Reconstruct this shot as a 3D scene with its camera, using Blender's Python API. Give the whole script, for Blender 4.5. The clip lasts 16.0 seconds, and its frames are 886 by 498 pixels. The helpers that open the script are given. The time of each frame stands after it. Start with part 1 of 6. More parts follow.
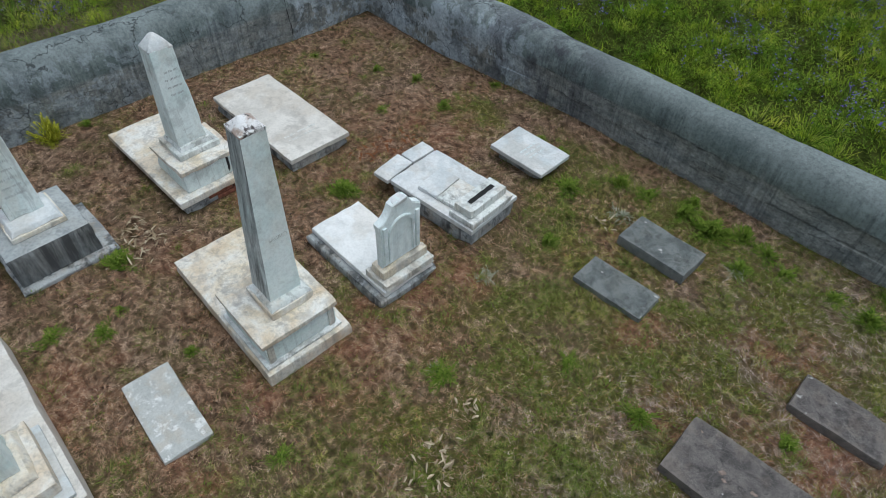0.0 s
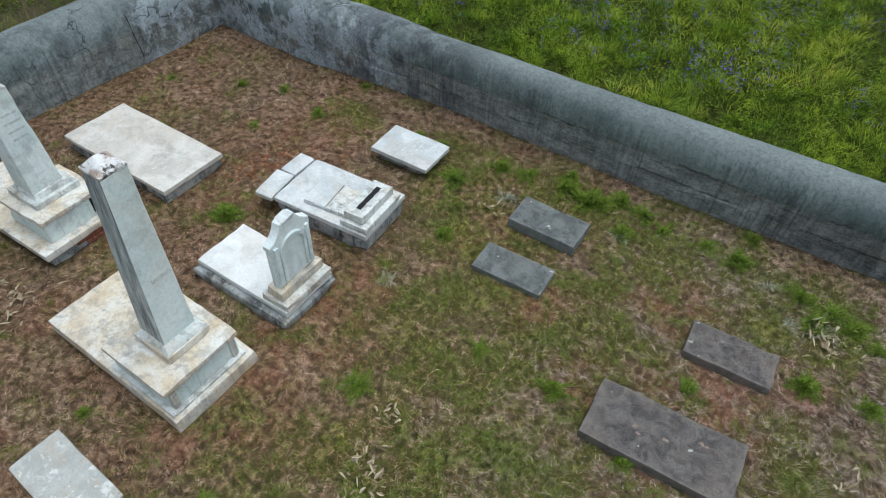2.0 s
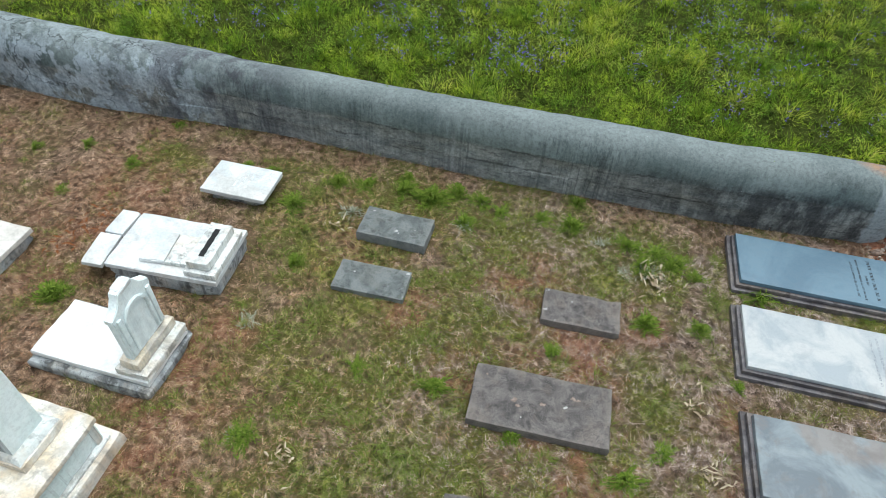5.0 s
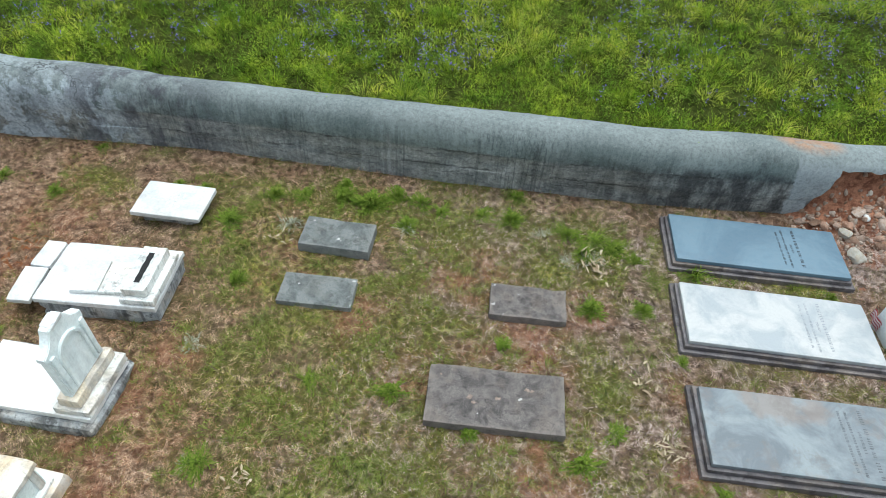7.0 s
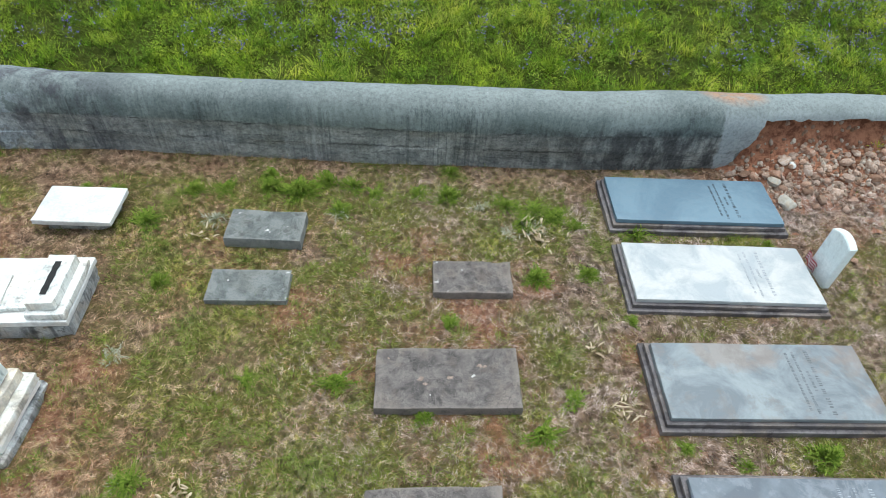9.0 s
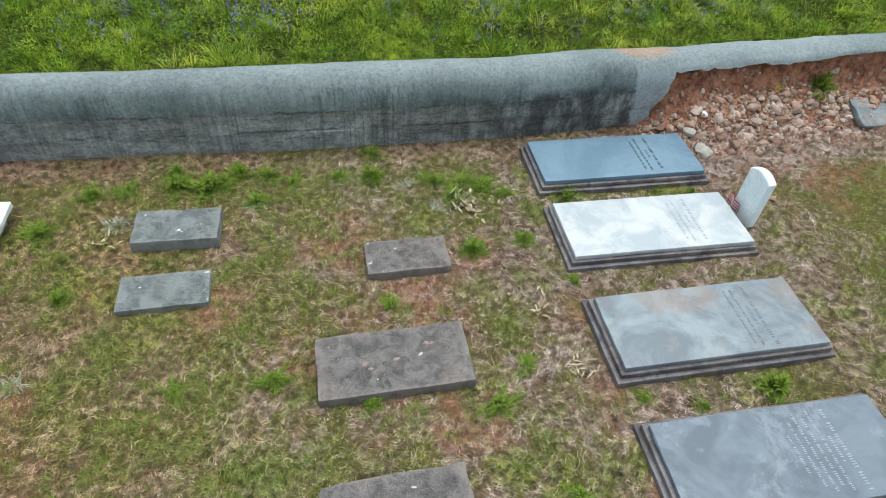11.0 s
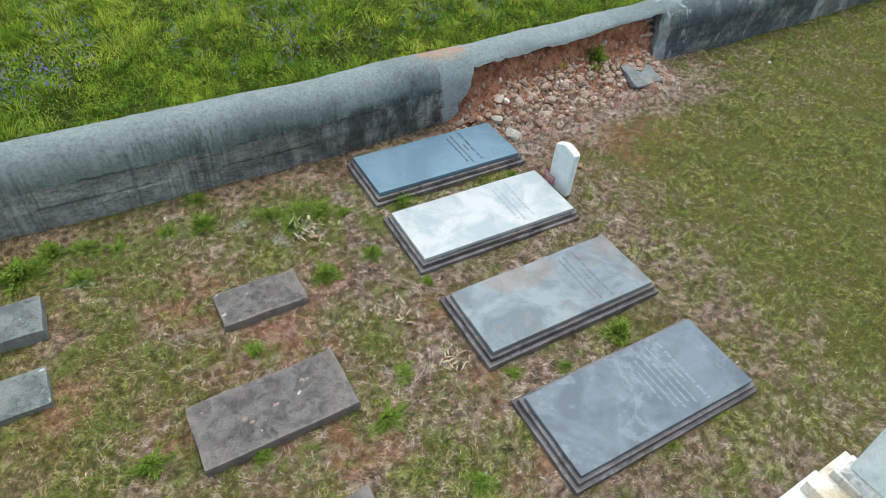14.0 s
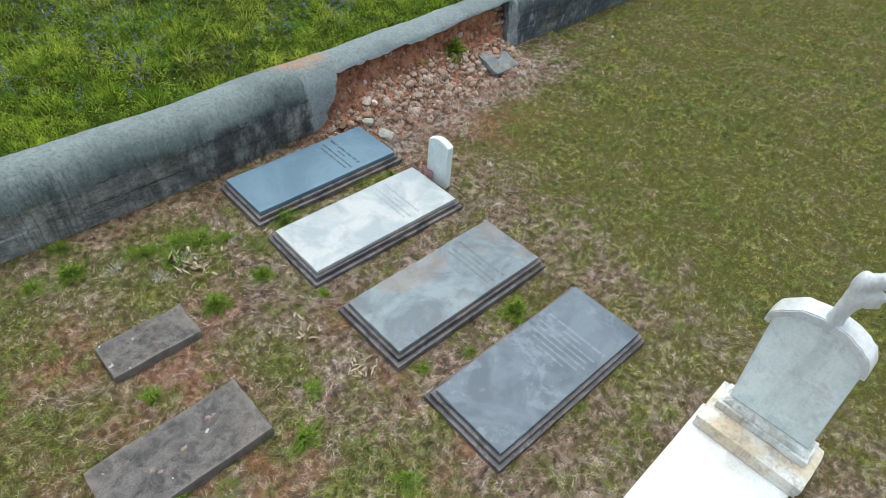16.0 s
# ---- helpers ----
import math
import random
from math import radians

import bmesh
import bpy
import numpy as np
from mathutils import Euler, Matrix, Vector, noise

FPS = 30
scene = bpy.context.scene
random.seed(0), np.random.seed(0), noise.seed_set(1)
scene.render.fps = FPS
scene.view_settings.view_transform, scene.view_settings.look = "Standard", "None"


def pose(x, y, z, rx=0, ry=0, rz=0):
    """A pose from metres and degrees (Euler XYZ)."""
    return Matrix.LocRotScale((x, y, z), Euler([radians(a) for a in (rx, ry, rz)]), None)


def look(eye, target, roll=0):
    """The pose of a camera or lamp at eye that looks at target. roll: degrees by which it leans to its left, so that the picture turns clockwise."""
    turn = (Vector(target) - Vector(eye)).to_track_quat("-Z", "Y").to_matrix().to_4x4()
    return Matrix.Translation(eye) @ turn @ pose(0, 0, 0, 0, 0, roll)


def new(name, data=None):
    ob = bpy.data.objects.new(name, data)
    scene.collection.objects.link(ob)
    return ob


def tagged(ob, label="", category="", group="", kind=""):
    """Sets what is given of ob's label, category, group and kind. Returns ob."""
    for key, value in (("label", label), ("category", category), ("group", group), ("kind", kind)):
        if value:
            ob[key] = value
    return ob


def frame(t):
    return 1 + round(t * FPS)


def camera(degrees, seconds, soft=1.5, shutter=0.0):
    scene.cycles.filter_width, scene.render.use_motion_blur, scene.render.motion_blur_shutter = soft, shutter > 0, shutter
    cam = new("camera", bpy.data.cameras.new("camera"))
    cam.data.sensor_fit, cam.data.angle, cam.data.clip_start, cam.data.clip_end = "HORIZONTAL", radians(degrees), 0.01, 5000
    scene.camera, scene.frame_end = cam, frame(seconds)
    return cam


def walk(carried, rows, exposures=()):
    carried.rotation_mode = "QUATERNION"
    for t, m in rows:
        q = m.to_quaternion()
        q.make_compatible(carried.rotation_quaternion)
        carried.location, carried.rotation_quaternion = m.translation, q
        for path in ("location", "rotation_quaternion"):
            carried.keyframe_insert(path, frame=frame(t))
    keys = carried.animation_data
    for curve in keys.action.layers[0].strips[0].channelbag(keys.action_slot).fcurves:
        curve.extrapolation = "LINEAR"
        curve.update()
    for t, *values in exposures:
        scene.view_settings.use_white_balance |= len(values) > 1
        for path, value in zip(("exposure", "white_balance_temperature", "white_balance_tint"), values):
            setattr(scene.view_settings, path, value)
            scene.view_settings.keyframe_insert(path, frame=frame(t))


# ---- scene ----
cam = camera(70.9, 16.0, soft=0.42)
PATH = [
    (0, (0.094, 0.039, 4.671), (-0.954, 0.925, 3.217), 1.9),
    (0.5, (0.103, 0.056, 4.659), (-0.891, 1.001, 3.203), 2.0),
    (1, (0.102, 0.055, 4.653), (-0.834, 1.059, 3.199), 2.3),
    (1.5, (0.105, 0.065, 4.665), (-0.772, 1.121, 3.211), 2.4),
    (2, (0.088, 0.096, 4.702), (-0.727, 1.201, 3.248), 2.5),
    (2.5, (0.089, 0.112, 4.74), (-0.659, 1.263, 3.286), 2.6),
    (3, (0.097, 0.117, 4.772), (-0.583, 1.312, 3.32), 2.8),
    (3.5, (0.099, 0.134, 4.816), (-0.51, 1.367, 3.364), 3.0),
    (4, (0.109, 0.139, 4.847), (-0.432, 1.406, 3.397), 3.1),
    (4.5, (0.108, 0.146, 4.874), (-0.369, 1.441, 3.426), 3.3),
    (5, (0.118, 0.137, 4.89), (-0.301, 1.456, 3.445), 3.4),
    (7.5, (0.162, 0.168, 4.917), (-0.057, 1.544, 3.481), 3.7),
    (8, (0.176, 0.167, 4.88), (0.002, 1.554, 3.45), 3.9),
    (8.5, (0.188, 0.17, 4.764), (0.061, 1.563, 3.334), 3.9),
    (9, (0.185, 0.223, 4.596), (0.113, 1.612, 3.159), 3.9),
    (11.5, (0.119, 0.253, 4.223), (0.373, 1.641, 2.805), 4.7),
    (12, (0.112, 0.272, 4.24), (0.465, 1.642, 2.826), 5.0),
    (12.5, (0.094, 0.267, 4.288), (0.536, 1.617, 2.88), 5.2),
    (13, (0.081, 0.278, 4.34), (0.597, 1.607, 2.938), 5.2),
    (13.5, (0.08, 0.274, 4.391), (0.663, 1.581, 2.994), 5.3),
    (14, (0.079, 0.26, 4.436), (0.724, 1.543, 3.043), 5.2),
    (14.5, (0.081, 0.236, 4.462), (0.795, 1.486, 3.073), 5.1),
    (15, (0.084, 0.236, 4.488), (0.872, 1.445, 3.103), 5.1),
    (15.5, (0.099, 0.24, 4.496), (0.961, 1.401, 3.114), 5.2),
    (16, (0.111, 0.218, 4.506), (1.042, 1.331, 3.13), 5.2),
]
EXPOSURES = [(0, -0.21, 5900, 4.6), (2, 0.0, 5950, 4.0), (3.5, 0.34, 6150, 3.5), (5, 0.5, 6090, 3), (9, 0.73, 6090, 3), (12.5, 0.72, 6090, 3), (14.5, 0.6, 6090, 3), (16, 0.54, 6090, 3)]
walk(cam, [(t, look(eye, target, roll)) for t, eye, target, roll in PATH], EXPOSURES)

# ---- world and light ----
world = bpy.data.worlds.new("overcast_sky")
scene.world = world
world.use_nodes = True
wn, wl = world.node_tree.nodes, world.node_tree.links
sky = wn.new("ShaderNodeTexSky")
sky.sky_type, sky.sun_disc = "NISHITA", False
sky.sun_elevation, sky.sun_rotation = radians(76), radians(26)
sky.dust_density, sky.air_density = 3.0, 1.0
veil = wn.new("ShaderNodeHueSaturation")
veil.inputs["Saturation"].default_value = 0.35
wl.new(sky.outputs[0], veil.inputs["Color"])
wl.new(veil.outputs[0], wn["Background"].inputs["Color"])
wn["Background"].inputs["Strength"].default_value = 0.15

sun = new("sun", bpy.data.lights.new("sun", "SUN"))
sun.data.energy, sun.data.angle, sun.data.color = 1.15, radians(50), (1.0, 0.98, 0.94)
sun.matrix_world = look((1.5, 3.0, 14), (0, 0, 0))


# ---- materials ----
def material(name):
    m = bpy.data.materials.new(name)
    m.use_nodes = True
    return m, m.node_tree.nodes, m.node_tree.links, m.node_tree.nodes["Principled BSDF"]


def coords(n, l, scale=(1, 1, 1), world_space=False, shift=True):
    """Object or world coordinates, stretched; shifted by the object's random number."""
    if world_space:
        out = n.new("ShaderNodeNewGeometry").outputs["Position"]
    else:
        out = n.new("ShaderNodeTexCoord").outputs["Object"]
    m = n.new("ShaderNodeMapping")
    m.inputs["Scale"].default_value = scale
    l.new(out, m.inputs["Vector"])
    if shift and not world_space:
        info = n.new("ShaderNodeObjectInfo")
        mul = n.new("ShaderNodeMath")
        mul.operation = "MULTIPLY"
        mul.inputs[1].default_value = 37.0
        l.new(info.outputs["Random"], mul.inputs[0])
        l.new(mul.outputs[0], m.inputs["Location"])
    return m.outputs[0]


def noise_of(n, l, vec, scale, detail=6.0, rough=0.6, distort=0.0):
    t = n.new("ShaderNodeTexNoise")
    for key, v in (("Scale", scale), ("Detail", detail), ("Roughness", rough), ("Distortion", distort)):
        t.inputs[key].default_value = v
    l.new(vec, t.inputs["Vector"])
    return t.outputs["Fac"]


def ramp(n, l, fac, stops):
    r = n.new("ShaderNodeValToRGB")
    e = r.color_ramp.elements
    while len(e) < len(stops):
        e.new(0.5)
    for el, (p, c) in zip(e, stops):
        el.position = p
        el.color = (*c, 1) if isinstance(c, tuple) else (c, c, c, 1)
    l.new(fac, r.inputs["Fac"])
    return r.outputs["Color"]


def mix(n, l, fac, a, b, mode="MIX"):
    m = n.new("ShaderNodeMix")
    m.data_type, m.blend_type = "RGBA", mode
    for sock, v in ((m.inputs[0], fac), (m.inputs[6], a), (m.inputs[7], b)):
        if isinstance(v, (int, float)):
            sock.default_value = v
        elif isinstance(v, tuple):
            sock.default_value = (*v, 1)
        else:
            l.new(v, sock)
    return m.outputs[2]


def bump(n, l, height, bsdf, strength=0.3, distance=0.01):
    b = n.new("ShaderNodeBump")
    b.inputs["Strength"].default_value, b.inputs["Distance"].default_value = strength, distance
    l.new(height, b.inputs["Height"])
    l.new(b.outputs[0], bsdf.inputs["Normal"])


def marble(name, light, shade, stain=(0.10, 0.10, 0.09), stained=0.5, warm=(0.52, 0.40, 0.26), warmth=0.3, rough=0.55, streak=0.4, scale=1.0, grain=0.5, runs=0.0, flecks=0.0, tints=(), sheen=0.3, rim=None, side=None):
    """Weathered stone: mottled, with lichen-dark stains, warm patches and rain streaks."""
    m, n, l, b = material(name)
    v = coords(n, l)
    big = noise_of(n, l, v, 2.6 * scale, 7, 0.65, 0.6)
    fine = noise_of(n, l, v, 38 * scale, 5, 0.7)
    col = mix(n, l, ramp(n, l, big, [(0.41, 0.0), (0.59, 1.0)]), light, shade)
    w = ramp(n, l, noise_of(n, l, coords(n, l, (1.3, 1.3, 0.8)), 1.9 * scale, 5, 0.6), [(0.49, 0.0), (0.60, warmth)])
    col = mix(n, l, w, col, warm)
    st = ramp(n, l, noise_of(n, l, coords(n, l, (5, 5, 0.6)), 1.5, 6, 0.7), [(0.50, 0.0), (0.62, streak)])
    col = mix(n, l, st, col, stain)
    if runs:
        thin = ramp(n, l, noise_of(n, l, coords(n, l, (13, 13, 0.4)), 1.2, 6, 0.7), [(0.575, 0.0), (0.61, runs)])
        col = mix(n, l, thin, col, (0.07, 0.07, 0.065))
    d = ramp(n, l, noise_of(n, l, v, 4.2 * scale, 8, 0.72, 0.3), [(0.54, 0.0), (0.61, stained)])
    col = mix(n, l, d, col, stain)
    col = mix(n, l, grain, col, ramp(n, l, fine, [(0.38, 0.55), (0.56, 1.0)]), "MULTIPLY")
    if flecks:
        tiny = noise_of(n, l, v, 110, 4, 0.7)
        crust = ramp(n, l, noise_of(n, l, v, 9, 6, 0.7), [(0.40, 0.15), (0.60, 1.0)])
        col = mix(n, l, mix(n, l, 1.0, ramp(n, l, tiny, [(0.53, 0.0), (0.63, flecks)]), crust, "MULTIPLY"), col, (0.30, 0.285, 0.265))
        col = mix(n, l, ramp(n, l, tiny, [(0.34, 1.3 * flecks), (0.45, 0.0)]), col, (0.03, 0.029, 0.029))
        spots_ = noise_of(n, l, v, 11, 2, 0.5)
        col = mix(n, l, ramp(n, l, spots_, [(0.725, 0.0), (0.74, 0.7)]), col, (0.55, 0.54, 0.51))
    if rim:
        # the arrises and their neighbourhood, rubbed down to paler stone
        g = n.new("ShaderNodeVectorMath")
        g.operation = "SUBTRACT"
        g.inputs[1].default_value = (0.5, 0.5, 0.5)
        l.new(n.new("ShaderNodeTexCoord").outputs["Generated"], g.inputs[0])
        ab = n.new("ShaderNodeVectorMath")
        ab.operation = "ABSOLUTE"
        l.new(g.outputs[0], ab.inputs[0])
        sep = n.new("ShaderNodeSeparateXYZ")
        l.new(ab.outputs[0], sep.inputs[0])
        far = n.new("ShaderNodeMath")
        far.operation = "MAXIMUM"
        l.new(sep.outputs[0], far.inputs[0])
        l.new(sep.outputs[1], far.inputs[1])
        wob = n.new("ShaderNodeMath")
        wob.operation = "MULTIPLY_ADD"
        l.new(noise_of(n, l, v, 7, 7, 0.75), wob.inputs[0])
        wob.inputs[1].default_value = 0.42
        l.new(far.outputs[0], wob.inputs[2])
        col = mix(n, l, ramp(n, l, wob.outputs[0], [(0.63, 0.0), (0.74, 0.6)]), col, rim)
    if side:
        # black rain veins that run down the faces turned one way: (direction, from, to, strength)
        way, lo, hi, strength = side
        dot = n.new("ShaderNodeVectorMath")
        dot.operation = "DOT_PRODUCT"
        l.new(n.new("ShaderNodeTexCoord").outputs["Normal"], dot.inputs[0])
        dot.inputs[1].default_value = way
        faces = n.new("ShaderNodeMapRange")
        faces.inputs[1].default_value, faces.inputs[2].default_value = lo, hi
        l.new(dot.outputs["Value"], faces.inputs[0])
        veins = ramp(n, l, noise_of(n, l, coords(n, l, (6, 6, 0.8)), 1.3, 7, 0.7, 0.3), [(0.36, 0.15 * strength), (0.60, strength)])
        col = mix(n, l, mix(n, l, 1.0, faces.outputs[0], veins, "MULTIPLY"), col, (0.05, 0.052, 0.054))
    if tints:
        one = n.new("ShaderNodeObjectInfo").outputs["Random"]
        col = mix(n, l, 1.0, col, ramp(n, l, one, [(i / (len(tints) - 1), c) for i, c in enumerate(tints)]), "MULTIPLY")
    b.inputs["Specular IOR Level"].default_value = sheen
    l.new(col, b.inputs["Base Color"])
    l.new(ramp(n, l, fine, [(0.4, rough - 0.12), (0.6, min(1, rough + 0.15))]), b.inputs["Roughness"])
    bump(n, l, fine, b, 0.25, 0.006)
    return m


def plain(name, colour, rough=0.7, var=0.25, scale=18):
    m, n, l, b = material(name)
    f = noise_of(n, l, coords(n, l), scale, 6, 0.65)
    dark = tuple(c * (1 - var) for c in colour)
    lite = tuple(min(1, c * (1 + var)) for c in colour)
    l.new(ramp(n, l, f, [(0.4, dark), (0.6, lite)]), b.inputs["Base Color"])
    b.inputs["Roughness"].default_value = rough
    bump(n, l, f, b, 0.4, 0.008)
    return m


def blade_material(name, colours, rough=0.6, patch=None, clump=None):
    """Leaves and stalks: each island takes its own colour from the range; damp, dead and fresh patches tint them
    together.
    patch, clump: (dark, light) multipliers at half a metre and at a hand's width; clump paints shaded gaps and lit
    tufts into the colour."""
    m, n, l, b = material(name)
    g = n.new("ShaderNodeNewGeometry")
    stops = [(i / max(1, len(colours) - 1), c) for i, c in enumerate(colours)]
    col = ramp(n, l, g.outputs["Random Per Island"], stops)
    for ends, size, lo, hi in ((patch, 2.4, 0.40, 0.60), (clump, 14.0, 0.38, 0.60)):
        if ends:
            f = noise_of(n, l, coords(n, l, (1, 1, 0.3), True), size, 4, 0.6, 0.3)
            col = mix(n, l, 1.0, col, ramp(n, l, f, [(lo, ends[0]), (hi, ends[1])]), "MULTIPLY")
    l.new(col, b.inputs["Base Color"])
    b.inputs["Roughness"].default_value = rough
    b.inputs["Specular IOR Level"].default_value = 0.03
    b.inputs["Transmission Weight"].default_value = 0.0
    b.inputs["Subsurface Weight"].default_value = 0.0
    return m


M_MARBLE = marble("white_marble", (0.86, 0.87, 0.84), (0.68, 0.71, 0.68), stained=0.4, warmth=0.45, streak=0.3, grain=0.3, runs=0.3)
M_MARBLE_SHAFT = marble("grey_veined_marble", (0.87, 0.94, 0.92), (0.71, 0.82, 0.80), stain=(0.22, 0.23, 0.22), stained=0.25, warmth=0.2, streak=0.12, grain=0.25, runs=0.22)
M_MARBLE_VEINED = marble("dark_veined_marble", (0.88, 0.95, 0.93), (0.76, 0.86, 0.84), stain=(0.30, 0.31, 0.30), stained=0.2, warmth=0.2, streak=0.05, grain=0.25, side=((0, -1, 0), 0.5, 0.7, 0.85))
M_MARBLE_BRIGHT = marble("clean_white_marble", (0.76, 0.775, 0.77), (0.60, 0.635, 0.64), stained=0.3, stain=(0.42, 0.41, 0.39), warmth=0.2, streak=0.2, grain=0.25)
M_MARBLE_SNOW = marble("bleached_white_marble", (0.90, 0.90, 0.885), (0.78, 0.79, 0.775), stained=0.2, stain=(0.5, 0.49, 0.46), warmth=0.2, streak=0.1, grain=0.2)
M_MARBLE_WARM = marble("ochre_stained_marble", (0.82, 0.80, 0.74), (0.74, 0.64, 0.48), stained=0.5, stain=(0.30, 0.28, 0.25), warm=(0.62, 0.47, 0.30), warmth=0.5, grain=0.35, runs=0.2)
M_LEDGER_GREY = marble("pale_grey_ledger", (0.76, 0.725, 0.665), (0.62, 0.585, 0.53), stain=(0.3, 0.28, 0.25), stained=0.3, warmth=0.2, rough=0.5, streak=0.1, grain=0.25)
M_FLUSH = marble("flecked_grey_marble", (0.55, 0.56, 0.535), (0.46, 0.47, 0.45), stain=(0.86, 0.86, 0.84), stained=0.7, warmth=0.25, rough=0.55, streak=0.0, scale=2.6, grain=0.4)
M_TIP = marble("broken_rusty_marble", (0.90, 0.89, 0.88), (0.80, 0.78, 0.76), stain=(0.05, 0.035, 0.03), stained=0.95, warm=(0.34, 0.20, 0.12), warmth=0.7, rough=0.6, streak=0.0, scale=3.4, grain=0.3)
M_TABLET = marble("carved_marble", (0.90, 0.965, 0.955), (0.76, 0.85, 0.85), stain=(0.25, 0.27, 0.27), stained=0.2, warmth=0.1, streak=0.2, grain=0.2)
M_BLUE = marble("blue_grey_marble", (0.140, 0.222, 0.282), (0.100, 0.168, 0.225), stain=(0.09, 0.15, 0.20), stained=0.12, warmth=0.0, rough=0.55, streak=0.0, scale=0.45, grain=0.1, sheen=0.45)
M_LEDGER_WHITE = marble("veined_white_ledger", (0.50, 0.51, 0.50), (0.355, 0.39, 0.41), stain=(0.30, 0.325, 0.345), stained=0.3, warmth=0.0, rough=0.55, streak=0.0, scale=0.9, grain=0.12, sheen=0.45)
M_LEDGER_STAIN = marble("stained_blue_grey_ledger", (0.25, 0.29, 0.305), (0.145, 0.17, 0.19), stain=(0.17, 0.15, 0.135), stained=0.35, warm=(0.25, 0.185, 0.145), warmth=0.5, rough=0.55, streak=0.0, scale=0.8, grain=0.15, sheen=0.45)
M_LEDGER_DARK = marble("slate_grey_ledger", (0.16, 0.19, 0.22), (0.105, 0.125, 0.15), stain=(0.25, 0.28, 0.31), stained=0.5, warmth=0.0, rough=0.55, streak=0.0, scale=0.8, grain=0.15, sheen=0.45)
M_PALE_STONE = marble("pale_smooth_stone", (0.42, 0.41, 0.36), (0.33, 0.31, 0.265), stain=(0.30, 0.24, 0.18), stained=0.4, warmth=0.3, rough=0.8, streak=0.0, scale=2, grain=0.3)
M_SLAB = marble("broken_stucco_slab", (0.235, 0.26, 0.275), (0.17, 0.19, 0.20), stained=0.3, warmth=0.2, rough=0.9, streak=0.0, scale=2)
M_STEP = marble("dark_step_stone", (0.20, 0.185, 0.19), (0.105, 0.095, 0.10), stained=0.6, stain=(0.04, 0.035, 0.035), warmth=0.15, streak=0.2)
M_GRANITE = marble("dark_weathered_stone", (0.185, 0.166, 0.155), (0.092, 0.084, 0.081), stain=(0.035, 0.033, 0.033), stained=0.5, warm=(0.21, 0.175, 0.15), warmth=0.45, rough=0.9, streak=0.0, scale=2.4, grain=0.6, flecks=0.6, rim=(0.24, 0.21, 0.185), sheen=0.15)
M_GRANITE_GREEN = marble("mossy_grey_stone", (0.215, 0.232, 0.226), (0.115, 0.130, 0.128), stain=(0.04, 0.046, 0.043), stained=0.5, warm=(0.22, 0.225, 0.205), warmth=0.4, rough=0.9, streak=0.0, scale=2.4, grain=0.6, flecks=0.65, rim=(0.26, 0.267, 0.25), sheen=0.15)
M_CONCRETE = marble("stained_concrete", (0.48, 0.50, 0.50), (0.28, 0.295, 0.30), stain=(0.05, 0.05, 0.05), stained=0.7, warmth=0.25, rough=0.85, streak=0.7, scale=1.8, runs=0.4)
M_BLACKENED = marble("black_streaked_concrete", (0.46, 0.49, 0.49), (0.33, 0.355, 0.36), stain=(0.2, 0.21, 0.21), stained=0.4, warmth=0.1, rough=0.85, streak=0.1, scale=0.9, side=((0, 0, -1), -0.5, -0.3, 0.9))
M_BRICK = plain("red_brick", (0.26, 0.10, 0.06), 0.9, 0.4, 30)
M_INK = plain("worn_inscription", (0.30, 0.32, 0.34), 0.8, 0.2, 40)
M_INK_FAINT = plain("faint_inscription", (0.46, 0.49, 0.48), 0.8, 0.2, 40)
M_INK_DARK = plain("dark_inscription", (0.02, 0.025, 0.03), 0.8, 0.2, 40)
M_INK_MID = plain("grey_inscription", (0.12, 0.13, 0.14), 0.8, 0.2, 40)
M_INK_PALE = plain("pale_inscription", (0.28, 0.31, 0.34), 0.8, 0.2, 40)
M_SLOT = plain("black_socket", (0.015, 0.015, 0.015), 0.9, 0.2)
M_STONE = marble("pale_field_stone", (0.63, 0.545, 0.475), (0.46, 0.355, 0.285), stain=(0.16, 0.09, 0.06), stained=0.5, warm=(0.42, 0.25, 0.16), warmth=0.5, rough=0.85, streak=0.0, scale=3, tints=((1.0, 0.99, 0.98), (0.36, 0.28, 0.23), (0.78, 0.62, 0.53), (0.62, 0.58, 0.55), (0.98, 0.92, 0.87), (0.45, 0.32, 0.25), (0.9, 0.9, 0.9), (0.7, 0.52, 0.43)))
M_SCAR = plain("flaked_pinkish_stone", (0.23, 0.175, 0.145), 0.9, 0.35, 40)
M_CHIP = plain("fresh_pale_chip", (0.40, 0.40, 0.385), 0.85, 0.3, 40)
M_SEAM = plain("dark_seam_dirt", (0.07, 0.07, 0.067), 1.0, 0.4, 30)
M_STONE_SMALL = blade_material("small_field_stone", [(0.40, 0.33, 0.26), (0.24, 0.155, 0.105), (0.52, 0.46, 0.39), (0.28, 0.15, 0.09), (0.36, 0.29, 0.235)], 0.9)
M_LEAF_DRY = blade_material("dry_tan_leaf", [(0.42, 0.34, 0.215), (0.56, 0.48, 0.34), (0.26, 0.19, 0.115), (0.36, 0.31, 0.16)])
M_STRAW = blade_material("dead_straw", [(0.12, 0.078, 0.050), (0.36, 0.245, 0.165), (0.54, 0.40, 0.29), (0.19, 0.120, 0.080), (0.68, 0.54, 0.41), (0.28, 0.180, 0.120), (0.46, 0.33, 0.235)], patch=((0.82, 0.74, 0.68), (1.15, 1.14, 1.14)), clump=((0.28, 0.26, 0.24), (1.42, 1.39, 1.36)))
